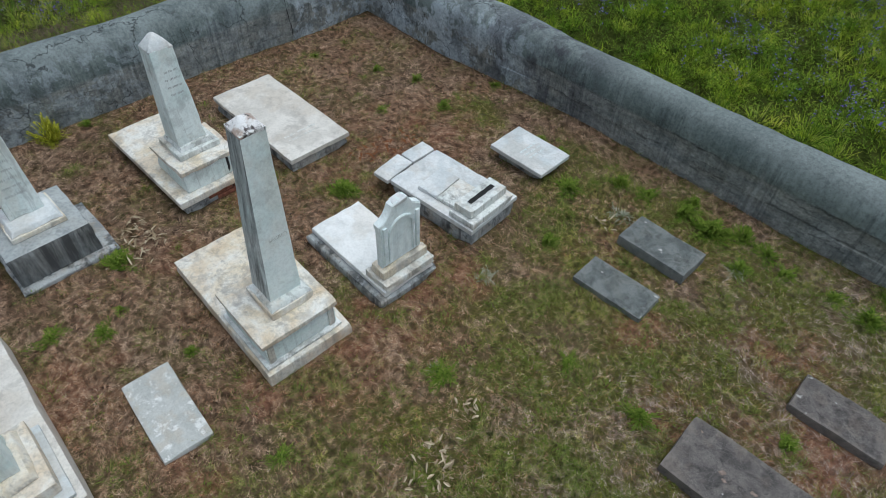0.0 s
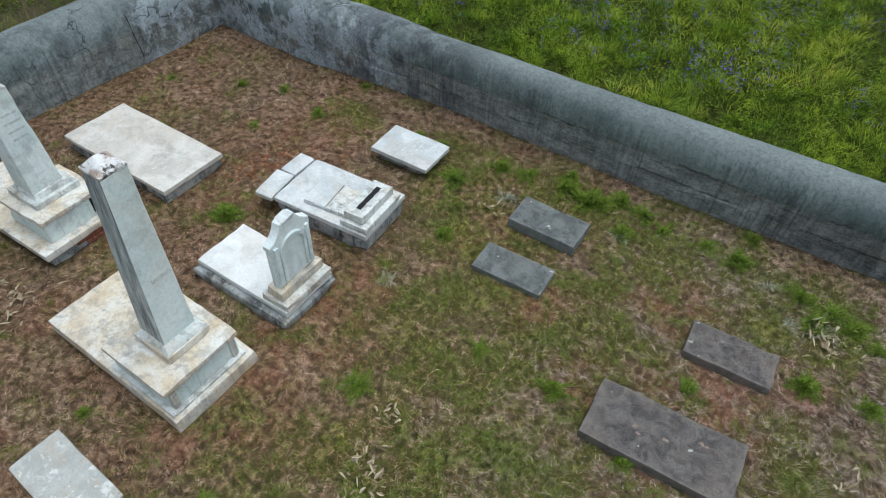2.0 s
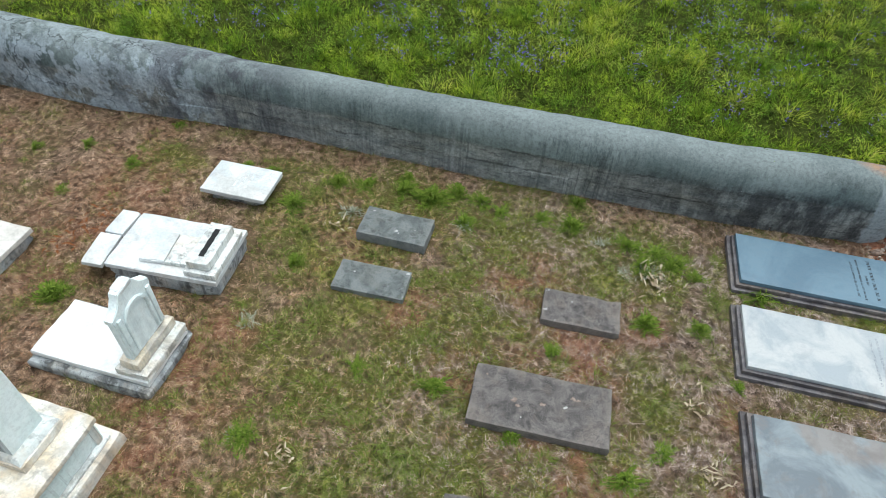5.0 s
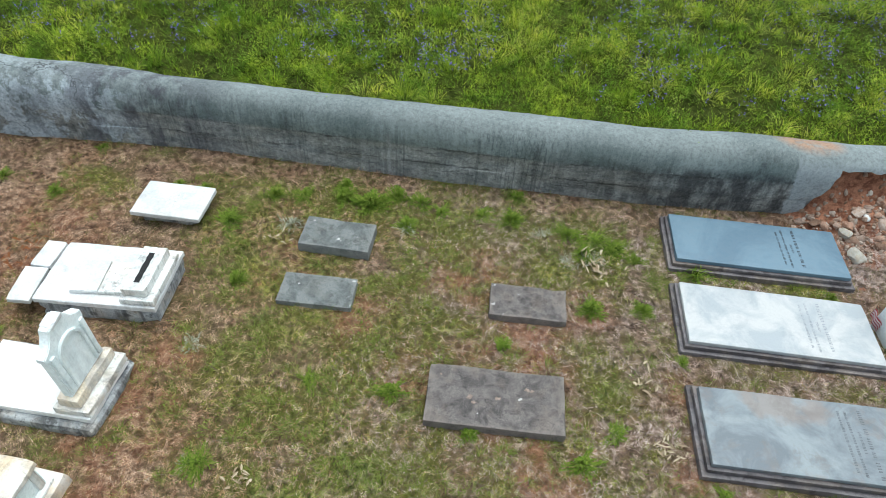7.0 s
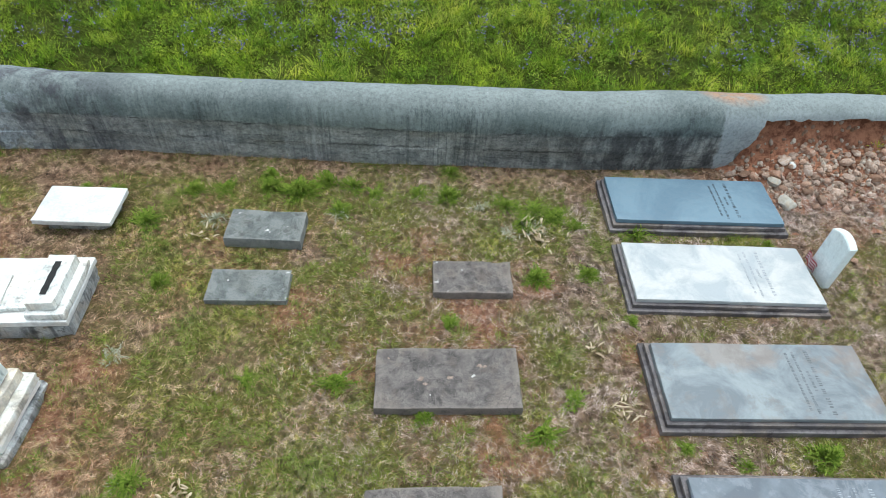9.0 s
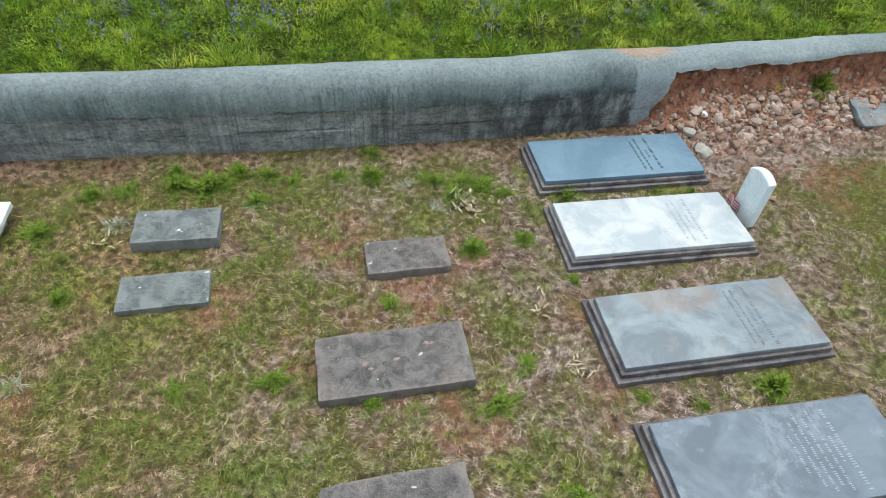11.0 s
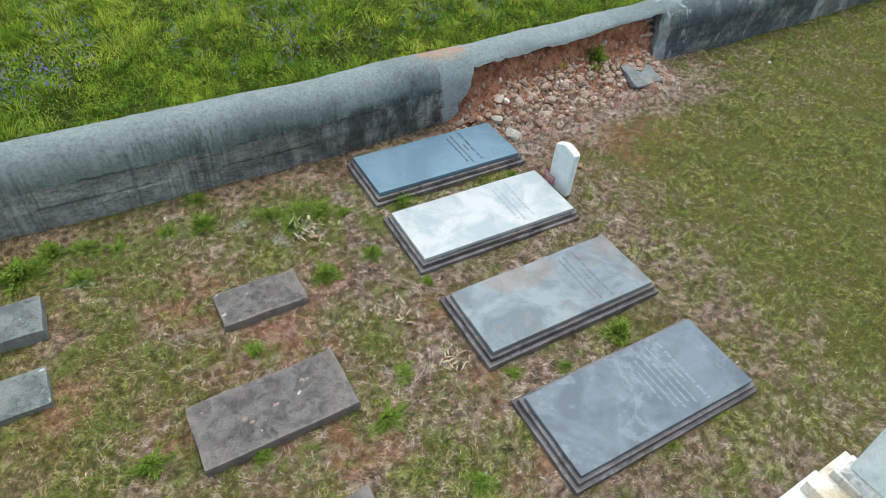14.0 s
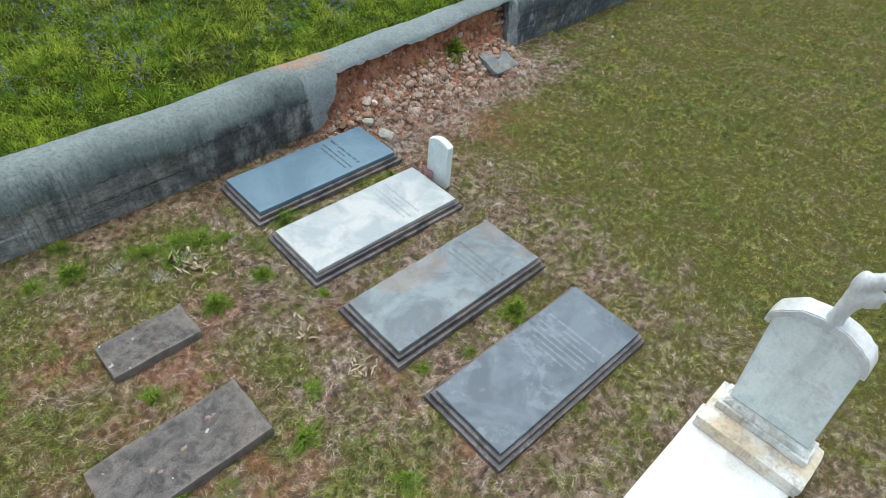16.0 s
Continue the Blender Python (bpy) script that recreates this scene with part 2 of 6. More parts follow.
M_STRAW_PALE = blade_material("bleached_pinkish_straw", [(0.15, 0.108, 0.088), (0.38, 0.302, 0.260), (0.53, 0.442, 0.39), (0.23, 0.166, 0.135), (0.64, 0.55, 0.49), (0.31, 0.233, 0.195), (0.46, 0.375, 0.325)], patch=((0.85, 0.78, 0.72), (1.12, 1.12, 1.14)), clump=((0.26, 0.245, 0.23), (1.42, 1.40, 1.38)))
M_LITTER = blade_material("red_brown_litter", [(0.25, 0.115, 0.062), (0.34, 0.18, 0.105), (0.40, 0.28, 0.185), (0.20, 0.095, 0.055), (0.30, 0.20, 0.13)], clump=((0.24, 0.21, 0.19), (1.5, 1.45, 1.4)))
M_TWIG = blade_material("grey_brown_twig", [(0.10, 0.075, 0.055), (0.22, 0.18, 0.14), (0.06, 0.045, 0.035)], 0.9)
M_LEAF_RUST = blade_material("rust_brown_leaf", [(0.30, 0.12, 0.04), (0.20, 0.07, 0.03), (0.38, 0.20, 0.08)])
M_TURF = blade_material("short_green_turf", [(0.075, 0.105, 0.018), (0.16, 0.20, 0.036), (0.235, 0.262, 0.060), (0.105, 0.145, 0.025), (0.33, 0.305, 0.14), (0.185, 0.225, 0.046)], patch=((0.72, 0.84, 0.85), (1.22, 1.10, 1.0)), clump=((0.22, 0.26, 0.28), (1.55, 1.5, 1.4)))
M_MEADOW = blade_material("tall_green_grass", [(0.040, 0.078, 0.006), (0.13, 0.22, 0.013), (0.23, 0.325, 0.026), (0.080, 0.150, 0.009), (0.31, 0.365, 0.05)], patch=((0.62, 0.76, 0.7), (1.55, 1.42, 1.25)), clump=((0.6, 0.62, 0.6), (1.3, 1.28, 1.2)))
M_TUFT = blade_material("fresh_green_tuft", [(0.07, 0.11, 0.014), (0.13, 0.18, 0.028), (0.19, 0.235, 0.045), (0.27, 0.26, 0.09)])
M_MEADOW_PALE = blade_material("yellow_green_grass", [(0.18, 0.25, 0.016), (0.27, 0.335, 0.03), (0.34, 0.385, 0.055), (0.36, 0.35, 0.11)], patch=((0.85, 0.95, 0.85), (1.45, 1.36, 1.2)))
M_MEADOW_DARK = blade_material("deep_green_grass", [(0.035, 0.08, 0.010), (0.07, 0.14, 0.015), (0.10, 0.19, 0.025)])
M_WEED = blade_material("bright_weed_leaf", [(0.045, 0.085, 0.010), (0.10, 0.165, 0.018), (0.165, 0.235, 0.030), (0.22, 0.28, 0.05)])
M_WEED_GREY = blade_material("grey_green_leaf", [(0.15, 0.17, 0.11), (0.30, 0.31, 0.22), (0.42, 0.41, 0.33), (0.12, 0.16, 0.08)])
M_PALE_WEED = blade_material("yellow_green_leaf", [(0.20, 0.28, 0.03), (0.30, 0.37, 0.06), (0.15, 0.23, 0.025)])
M_BUSH = blade_material("yellow_bush_leaf", [(0.36, 0.37, 0.03), (0.46, 0.45, 0.05), (0.24, 0.28, 0.02)])
M_MEADOW_LEAF = blade_material("meadow_leaf", [(0.050, 0.095, 0.008), (0.115, 0.185, 0.014), (0.18, 0.255, 0.024), (0.25, 0.30, 0.045)], patch=((0.68, 0.82, 0.75), (1.45, 1.36, 1.2)), clump=((0.6, 0.62, 0.6), (1.3, 1.28, 1.2)))
M_BRUSH = blade_material("dead_brown_brush", [(0.045, 0.032, 0.025), (0.13, 0.095, 0.072), (0.22, 0.17, 0.13), (0.08, 0.055, 0.04)])
M_FLOWER = blade_material("violet_petals", [(0.095, 0.07, 0.32), (0.16, 0.12, 0.45), (0.18, 0.105, 0.36)])
M_FLAG_RED = plain("red_cloth", (0.42, 0.04, 0.06), 0.8, 0.15)
M_FLAG_WHITE = plain("white_cloth", (0.75, 0.74, 0.72), 0.8, 0.1)


def wall_material():
    """Grey stucco with long rain streaks, black weathering and pale plaster patches."""
    m, n, l, b = material("weathered_stucco")
    v = coords(n, l, world_space=True)
    s = n.new("ShaderNodeSeparateXYZ")
    l.new(n.new("ShaderNodeNewGeometry").outputs["Position"], s.inputs[0])

    def span(sock, a, b_, lo, hi):
        r = n.new("ShaderNodeMapRange")
        for i, val in ((1, a), (2, b_), (3, lo), (4, hi)):
            r.inputs[i].default_value = val
        l.new(sock, r.inputs[0])
        return r.outputs[0]

    def times(p, q):
        r = n.new("ShaderNodeMath")
        r.operation = "MULTIPLY"
        l.new(p, r.inputs[0])
        l.new(q, r.inputs[1])
        return r.outputs[0]

    big = noise_of(n, l, v, 0.9, 7, 0.62, 0.2)
    fine = noise_of(n, l, v, 30, 6, 0.75)
    mottle = noise_of(n, l, v, 8, 7, 0.75)
    drips = noise_of(n, l, coords(n, l, (19, 19, 0.35), True), 1.2, 6, 0.65)
    groups = noise_of(n, l, coords(n, l, (1.2, 1.2, 0.1), True), 1.3, 3, 0.5)
    courses = noise_of(n, l, coords(n, l, (1.8, 1.8, 7), True), 1.5, 8, 0.75)
    broken = noise_of(n, l, coords(n, l, (1.3, 1.3, 9), True), 1.1, 8, 0.8)
    col = mix(n, l, ramp(n, l, big, [(0.40, 0.0), (0.60, 1.0)]), (0.268, 0.315, 0.306), (0.155, 0.194, 0.190))
    # mottled crown of the coping, its colour toned down to offset light from above
    col = mix(n, l, times(span(s.outputs[2], 0.70, 0.80, 0.0, 1.0), ramp(n, l, mottle, [(0.35, 0.45), (0.65, 0.6)])), col, (0.225, 0.25, 0.248))
    # the lower courses: bare, rougher cement with level layers and warm lichen
    bare = span(s.outputs[2], 0.51, 0.46, 0.0, 1.0)
    cement = mix(n, l, ramp(n, l, courses, [(0.40, 0.0), (0.60, 1.0)]), (0.36, 0.37, 0.345), (0.225, 0.245, 0.24))
    cement = mix(n, l, ramp(n, l, broken, [(0.575, 0.0), (0.62, 0.6)]), cement, (0.07, 0.072, 0.072))
    cement = mix(n, l, ramp(n, l, mottle, [(0.58, 0.0), (0.66, 0.5)]), cement, (0.40, 0.40, 0.365))
    col = mix(n, l, bare, col, cement)
    # dark rain drips in groups
    col = mix(n, l, times(span(s.outputs[2], 0.87, 0.70, 0.0, 1.0), times(ramp(n, l, drips, [(0.49, 0.0), (0.60, 0.52)]), ramp(n, l, groups, [(0.42, 0.12), (0.58, 1.0)]))), col, (0.06, 0.068, 0.075))
    west = n.new("ShaderNodeMapRange")
    for i, val in ((1, -4.6), (2, -5.3), (3, 0.0), (4, 1.0)):
        west.inputs[i].default_value = val
    l.new(s.outputs[0], west.inputs[0])
    patch = ramp(n, l, noise_of(n, l, v, 2.6, 10, 0.72, 0.25), [(0.475, 0.0), (0.51, 0.9)])
    both = n.new("ShaderNodeMath")
    both.operation = "MULTIPLY"
    far_west = n.new("ShaderNodeMapRange")
    for i, val in ((1, -7.85), (2, -7.55), (3, 0.22), (4, 1.0)):
        far_west.inputs[i].default_value = val
    l.new(s.outputs[0], far_west.inputs[0])
    fade = n.new("ShaderNodeMath")
    fade.operation = "MULTIPLY"
    l.new(west.outputs[0], fade.inputs[0])
    corner = n.new("ShaderNodeMath")
    corner.operation = "MAXIMUM"
    l.new(far_west.outputs[0], corner.inputs[0])
    l.new(span(s.outputs[1], 3.78, 3.88, 0.0, 1.0), corner.inputs[1])
    l.new(corner.outputs[0], fade.inputs[1])
    l.new(times(patch, span(s.outputs[2], 0.72, 0.84, 1.0, 0.25)), both.inputs[0])
    l.new(fade.outputs[0], both.inputs[1])
    col = mix(n, l, both.outputs[0], col, mix(n, l, mottle, (0.40, 0.47, 0.52), (0.58, 0.64, 0.68)))
    # black weathering on the lower courses between the middle of the wall and the breach
    low = n.new("ShaderNodeMapRange")
    for i, val in ((1, 0.62), (2, 0.52), (3, 0.0), (4, 1.0)):
        low.inputs[i].default_value = val
    l.new(s.outputs[2], low.inputs[0])
    east = n.new("ShaderNodeMapRange")
    for i, val in ((1, -0.3), (2, 1.9), (3, 0.0), (4, 1.0)):
        east.inputs[i].default_value = val
    l.new(s.outputs[0], east.inputs[0])
    k = n.new("ShaderNodeMath")
    k.operation = "MULTIPLY"
    l.new(low.outputs[0], k.inputs[0])
    l.new(times(east.outputs[0], span(s.outputs[0], 3.4, 4.5, 1.0, 0.4)), k.inputs[1])
    k2 = n.new("ShaderNodeMath")
    k2.operation = "MULTIPLY"
    l.new(k.outputs[0], k2.inputs[0])
    l.new(ramp(n, l, noise_of(n, l, coords(n, l, (2, 2, 0.8), True), 2.2, 8, 0.7), [(0.40, 0.1), (0.53, 0.78)]), k2.inputs[1])
    col = mix(n, l, k2.outputs[0], col, (0.045, 0.045, 0.048))
    fall = noise_of(n, l, coords(n, l, (20, 20, 0.5), True), 1.1, 6, 0.7)
    col = mix(n, l, 0.4, col, ramp(n, l, fall, [(0.38, 0.72), (0.60, 1.12)]), "MULTIPLY")
    # ragged open seams between the courses
    gate = ramp(n, l, noise_of(n, l, coords(n, l, (1, 1, 3), True), 1.4, 6, 0.75), [(0.50, 0.0), (0.57, 0.7)])
    for level, seed in ((0.487, 0.0), (0.26, 5.0)):
        m2 = n.new("ShaderNodeMath")
        m2.operation = "MULTIPLY_ADD"
        l.new(noise_of(n, l, coords(n, l, (1, 1, 0.3), True), 3.0 + 0.2 * seed, 7, 0.75), m2.inputs[0])
        m2.inputs[1].default_value = 0.16
        l.new(s.outputs[2], m2.inputs[2])
        dist = n.new("ShaderNodeMath")
        dist.operation = "SUBTRACT"
        l.new(m2.outputs[0], dist.inputs[0])
        dist.inputs[1].default_value = level + 0.08
        far_ = n.new("ShaderNodeMath")
        far_.operation = "ABSOLUTE"
        l.new(dist.outputs[0], far_.inputs[0])
        line = times(ramp(n, l, far_.outputs[0], [(0.002, 1.0), (0.022, 0.0)]), gate)
        col = mix(n, l, times(line, span(s.outputs[0], -5.2, -4.6, 0.0, 1.0)), col, (0.035, 0.036, 0.036))
    # blue-black weathering with pale bare patches on the length past the breach
    past = span(s.outputs[0], 6.5, 6.8, 0.0, 1.0)
    col = mix(n, l, times(past, ramp(n, l, noise_of(n, l, coords(n, l, (1, 1, 0.8), True), 1.15, 6, 0.65), [(0.44, 0.0), (0.52, 0.8)])), col, (0.075, 0.092, 0.11))
    col = mix(n, l, times(past, ramp(n, l, noise_of(n, l, coords(n, l, (1, 1, 0.5), True), 1.6, 7, 0.7), [(0.54, 0.0), (0.58, 0.7)])), col, (0.42, 0.46, 0.48))
    # purple-black weathering next to the plastered west end
    purple = times(times(span(s.outputs[0], -6.4, -5.2, 0.0, 1.0), span(s.outputs[0], -3.4, -4.4, 0.0, 1.0)), ramp(n, l, noise_of(n, l, coords(n, l, (1.6, 1.6, 0.8), True), 1.7, 7, 0.7), [(0.45, 0.0), (0.55, 0.75)]))
    col = mix(n, l, purple, col, (0.085, 0.085, 0.10))
    # one pale upright joint between two lengths of form work
    joint = n.new("ShaderNodeMath")
    joint.operation = "MULTIPLY_ADD"
    l.new(noise_of(n, l, v, 6, 4, 0.6), joint.inputs[0])
    joint.inputs[1].default_value = 0.06
    l.new(s.outputs[0], joint.inputs[2])
    col = mix(n, l, times(times(span(joint.outputs[0], -1.665, -1.64, 0.0, 1.0), span(joint.outputs[0], -1.615, -1.59, 1.0, 0.0)), span(s.outputs[2], 0.62, 0.5, 0.0, 0.6)), col, (0.42, 0.44, 0.43))
    # crusted specks of lichen and pits
    speck = noise_of(n, l, v, 62, 5, 0.75)
    col = mix(n, l, ramp(n, l, speck, [(0.61, 0.0), (0.67, 0.32)]), col, (0.42, 0.44, 0.43))
    col = mix(n, l, ramp(n, l, speck, [(0.33, 0.65), (0.40, 0.0)]), col, (0.06, 0.066, 0.07))
    # a net of hair cracks, blotches, pits and pale scuffs
    cv = n.new("ShaderNodeTexVoronoi")
    cv.feature = "DISTANCE_TO_EDGE"
    cv.inputs["Scale"].default_value = 1.7
    warp = n.new("ShaderNodeVectorMath")
    warp.operation = "MULTIPLY_ADD"
    wn_ = n.new("ShaderNodeTexNoise")
    wn_.inputs["Scale"].default_value, wn_.inputs["Detail"].default_value = 5.0, 6.0
    l.new(v, wn_.inputs["Vector"])
    l.new(wn_.outputs["Color"], warp.inputs[0])
    warp.inputs[1].default_value = (0.5, 0.5, 0.5)
    l.new(v, warp.inputs[2])
    l.new(warp.outputs[0], cv.inputs["Vector"])
    some = ramp(n, l, noise_of(n, l, v, 1.3, 4, 0.6), [(0.46, 0.0), (0.54, 0.9)])
    west_more = span(s.outputs[0], -4.6, -6.0, 0.15, 0.85)
    col = mix(n, l, span(s.outputs[2], 0.46, 0.66, 0.9, 0.25), col, ramp(n, l, mottle, [(0.36, 0.62), (0.60, 1.12)]), "MULTIPLY")
    blot = ramp(n, l, noise_of(n, l, v, 2.4, 9, 0.78), [(0.50, 0.0), (0.60, 0.6)])
    col = mix(n, l, times(blot, west_more), col, (0.085, 0.10, 0.105))
    col = mix(n, l, times(times(ramp(n, l, cv.outputs["Distance"], [(0.004, 1.0), (0.022, 0.0)]), some), west_more), col, (0.03, 0.032, 0.033))
    scuff = noise_of(n, l, coords(n, l, (1, 1, 2), True), 16, 6, 0.8)
    col = mix(n, l, ramp(n, l, scuff, [(0.64, 0.0), (0.68, 0.7)]), col, (0.46, 0.48, 0.46))
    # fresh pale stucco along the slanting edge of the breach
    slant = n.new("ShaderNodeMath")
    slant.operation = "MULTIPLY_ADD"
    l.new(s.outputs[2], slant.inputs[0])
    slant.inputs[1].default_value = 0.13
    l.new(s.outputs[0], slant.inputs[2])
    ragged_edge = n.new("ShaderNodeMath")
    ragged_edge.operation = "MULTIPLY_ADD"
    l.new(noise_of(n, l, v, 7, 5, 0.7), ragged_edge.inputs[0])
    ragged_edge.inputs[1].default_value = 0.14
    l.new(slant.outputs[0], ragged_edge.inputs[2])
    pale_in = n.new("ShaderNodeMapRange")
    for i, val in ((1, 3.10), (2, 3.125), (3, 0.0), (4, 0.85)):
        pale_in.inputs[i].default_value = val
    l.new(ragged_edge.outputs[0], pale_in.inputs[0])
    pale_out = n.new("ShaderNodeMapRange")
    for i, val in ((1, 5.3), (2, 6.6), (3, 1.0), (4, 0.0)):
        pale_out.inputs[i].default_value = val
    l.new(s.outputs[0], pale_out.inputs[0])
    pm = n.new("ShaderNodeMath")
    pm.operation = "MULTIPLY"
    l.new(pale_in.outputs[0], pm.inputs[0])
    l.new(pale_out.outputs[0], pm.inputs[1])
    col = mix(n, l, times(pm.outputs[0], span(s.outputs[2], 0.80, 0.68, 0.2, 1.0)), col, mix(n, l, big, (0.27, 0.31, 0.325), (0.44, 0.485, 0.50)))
    stain_at = n.new("ShaderNodeVectorMath")
    stain_at.operation = "DISTANCE"
    long_ = n.new("ShaderNodeVectorMath")
    long_.operation = "MULTIPLY"
    long_.inputs[1].default_value = (0.5, 1.0, 1.0)
    l.new(v, long_.inputs[0])
    l.new(long_.outputs[0], stain_at.inputs[0])
    stain_at.inputs[1].default_value = (1.53, 6.78, 0.84)
    rust = n.new("ShaderNodeMapRange")
    for i, val in ((1, 0.22), (2, 0.12), (3, 0.0), (4, 0.85)):
        rust.inputs[i].default_value = val
    l.new(stain_at.outputs["Value"], rust.inputs[0])
    rusty = n.new("ShaderNodeMath")
    rusty.operation = "MULTIPLY"
    l.new(rust.outputs[0], rusty.inputs[0])
    l.new(ramp(n, l, noise_of(n, l, v, 9, 5, 0.7), [(0.36, 0.3), (0.52, 1.0)]), rusty.inputs[1])
    col = mix(n, l, rusty.outputs[0], col, (0.36, 0.22, 0.14))
    col = mix(n, l, span(s.outputs[2], 0.45, 0.65, 0.6, 0.45), col, ramp(n, l, fine, [(0.36, 0.45), (0.55, 1.1)]), "MULTIPLY")
    l.new(col, b.inputs["Base Color"])
    b.inputs["Roughness"].default_value = 0.9
    b.inputs["Specular IOR Level"].default_value = 0.12
    bump(n, l, fine, b, 0.5, 0.012)
    return m


def soil_material(name, a, c):
    m, n, l, b = material(name)
    v = coords(n, l, world_space=True)
    f = noise_of(n, l, v, 9, 9, 0.75)
    l.new(ramp(n, l, f, [(0.4, a), (0.6, c)]), b.inputs["Base Color"])
    b.inputs["Roughness"].default_value = 0.95
    bump(n, l, f, b, 0.8, 0.04)
    return m


def ground_material():
    """Thatch, red clay and green turf, laid out by the ground's own cover attributes."""
    m, n, l, b = material("worn_turf")
    v = coords(n, l, world_space=True)
    fine = noise_of(n, l, coords(n, l, (1, 1, 0.2), True), 55, 6, 0.75, 0.5)
    mid = noise_of(n, l, v, 9, 8, 0.72, 0.4)
    # the dark end paints in the shade of gaps between straws
    straw = ramp(n, l, mid, [(0.40, (0.045, 0.030, 0.020)), (0.62, (0.27, 0.180, 0.122))])
    straw = mix(n, l, 0.7, straw, ramp(n, l, fine, [(0.40, 0.4), (0.58, 1.05)]), "MULTIPLY")
    clay = ramp(n, l, mid, [(0.4, (0.17, 0.070, 0.042)), (0.6, (0.34, 0.165, 0.108))])
    clay = mix(n, l, 0.65, clay, ramp(n, l, fine, [(0.38, 0.25), (0.58, 1.1)]), "MULTIPLY")
    green = ramp(n, l, fine, [(0.4, (0.045, 0.047, 0.011)), (0.6, (0.135, 0.128, 0.036))])
    # kept very dark: shade under the meadow clumps, put into the soil colour
    wild = ramp(n, l, mid, [(0.38, (0.014, 0.021, 0.004)), (0.62, (0.060, 0.074, 0.016))])
    at = []
    for name in ("clay", "green", "wild"):
        a = n.new("ShaderNodeAttribute")
        a.attribute_name = name
        at.append(a.outputs["Fac"])
    col = mix(n, l, at[1], straw, green)
    col = mix(n, l, at[0], col, clay)
    col = mix(n, l, at[2], col, wild)
    l.new(col, b.inputs["Base Color"])
    b.inputs["Roughness"].default_value = 1.0
    b.inputs["Specular IOR Level"].default_value = 0.03
    bump(n, l, fine, b, 0.7, 0.02)
    return m


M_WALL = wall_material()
M_SOIL = soil_material("red_clay_bank", (0.14, 0.050, 0.025), (0.43, 0.20, 0.115))
M_GROUND = ground_material()


# ---- numeric helpers ----
def lattice(ix, iy, seed):
    h = (ix.astype(np.int64) * 374761393 + iy.astype(np.int64) * 668265263 + seed * 974711) & 0x7FFFFFFF
    h = ((h ^ (h >> 13)) * 1274126177) & 0x7FFFFFFF
    return (h ^ (h >> 16)) % 65536 / 65535.0


def fbm(x, y, scale, seed=1, octaves=4):
    """Smooth noise, 0 to 1, over arrays of places."""
    total, amp, norm = 0.0, 1.0, 0.0
    for o in range(octaves):
        u, v = np.asarray(x) * scale + 31.7 * o, np.asarray(y) * scale - 17.3 * o
        iu, iv = np.floor(u), np.floor(v)
        fu, fv = u - iu, v - iv
        fu, fv = fu * fu * (3 - 2 * fu), fv * fv * (3 - 2 * fv)
        a, b = lattice(iu, iv, seed + o), lattice(iu + 1, iv, seed + o)
        c, d = lattice(iu, iv + 1, seed + o), lattice(iu + 1, iv + 1, seed + o)
        total = total + amp * ((a * (1 - fu) + b * fu) * (1 - fv) + (c * (1 - fu) + d * fu) * fv)
        norm, amp, scale = norm + amp, amp * 0.55, scale * 2.1
    return total / norm


def smooth(a, b, v):
    k = np.clip((np.asarray(v) - a) / (b - a), 0, 1)
    return k * k * (3 - 2 * k)


NORTH_X = [-60, -8.1, -7.0, -6.2, -5.4, -4.7, -3.9, -2.4, -0.9, 0.4, 1.7, 3.1, 7.0, 8.3, 9.8, 11.4, 60]
NORTH_Y = [5.0, 5.2, 5.27, 5.32, 5.48, 5.60, 5.69, 5.82, 5.93, 6.06, 6.23, 6.47, 7.12, 7.22, 7.44, 7.70, 15.4]
WEST_Y = [-60, -1.0, 0.6, 1.5, 2.3, 3.1, 4.0, 5.2, 60]
WEST_X = [-6.5, -7.66, -7.72, -7.78, -7.9, -7.97, -8.0, -8.1, -8.1]


def north(x):
    return np.interp(x, NORTH_X, NORTH_Y)


def west(y):
    return np.interp(y, WEST_Y, WEST_X)


def beyond(x, y):
    """Metres outside the inner faces of the two walls; negative inside."""
    return np.maximum(y - north(x), west(y) - x)


def ground_height(x, y):
    x, y = np.asarray(x, float), np.asarray(y, float)
    out = beyond(x, y)
    inner = 0.05 * (fbm(x, y, 0.9, 3) - 0.5) + 0.035 * (fbm(x, y, 5, 5) - 0.5)
    outer = 0.64 + 0.16 * (fbm(x, y, 0.5, 7) - 0.5) + 0.05 * (fbm(x, y, 3, 9) - 0.5) + 0.03 * np.clip(out, 0, 40)
    k = smooth(0.14, 0.36, out)
    return inner * (1 - k) + outer * k


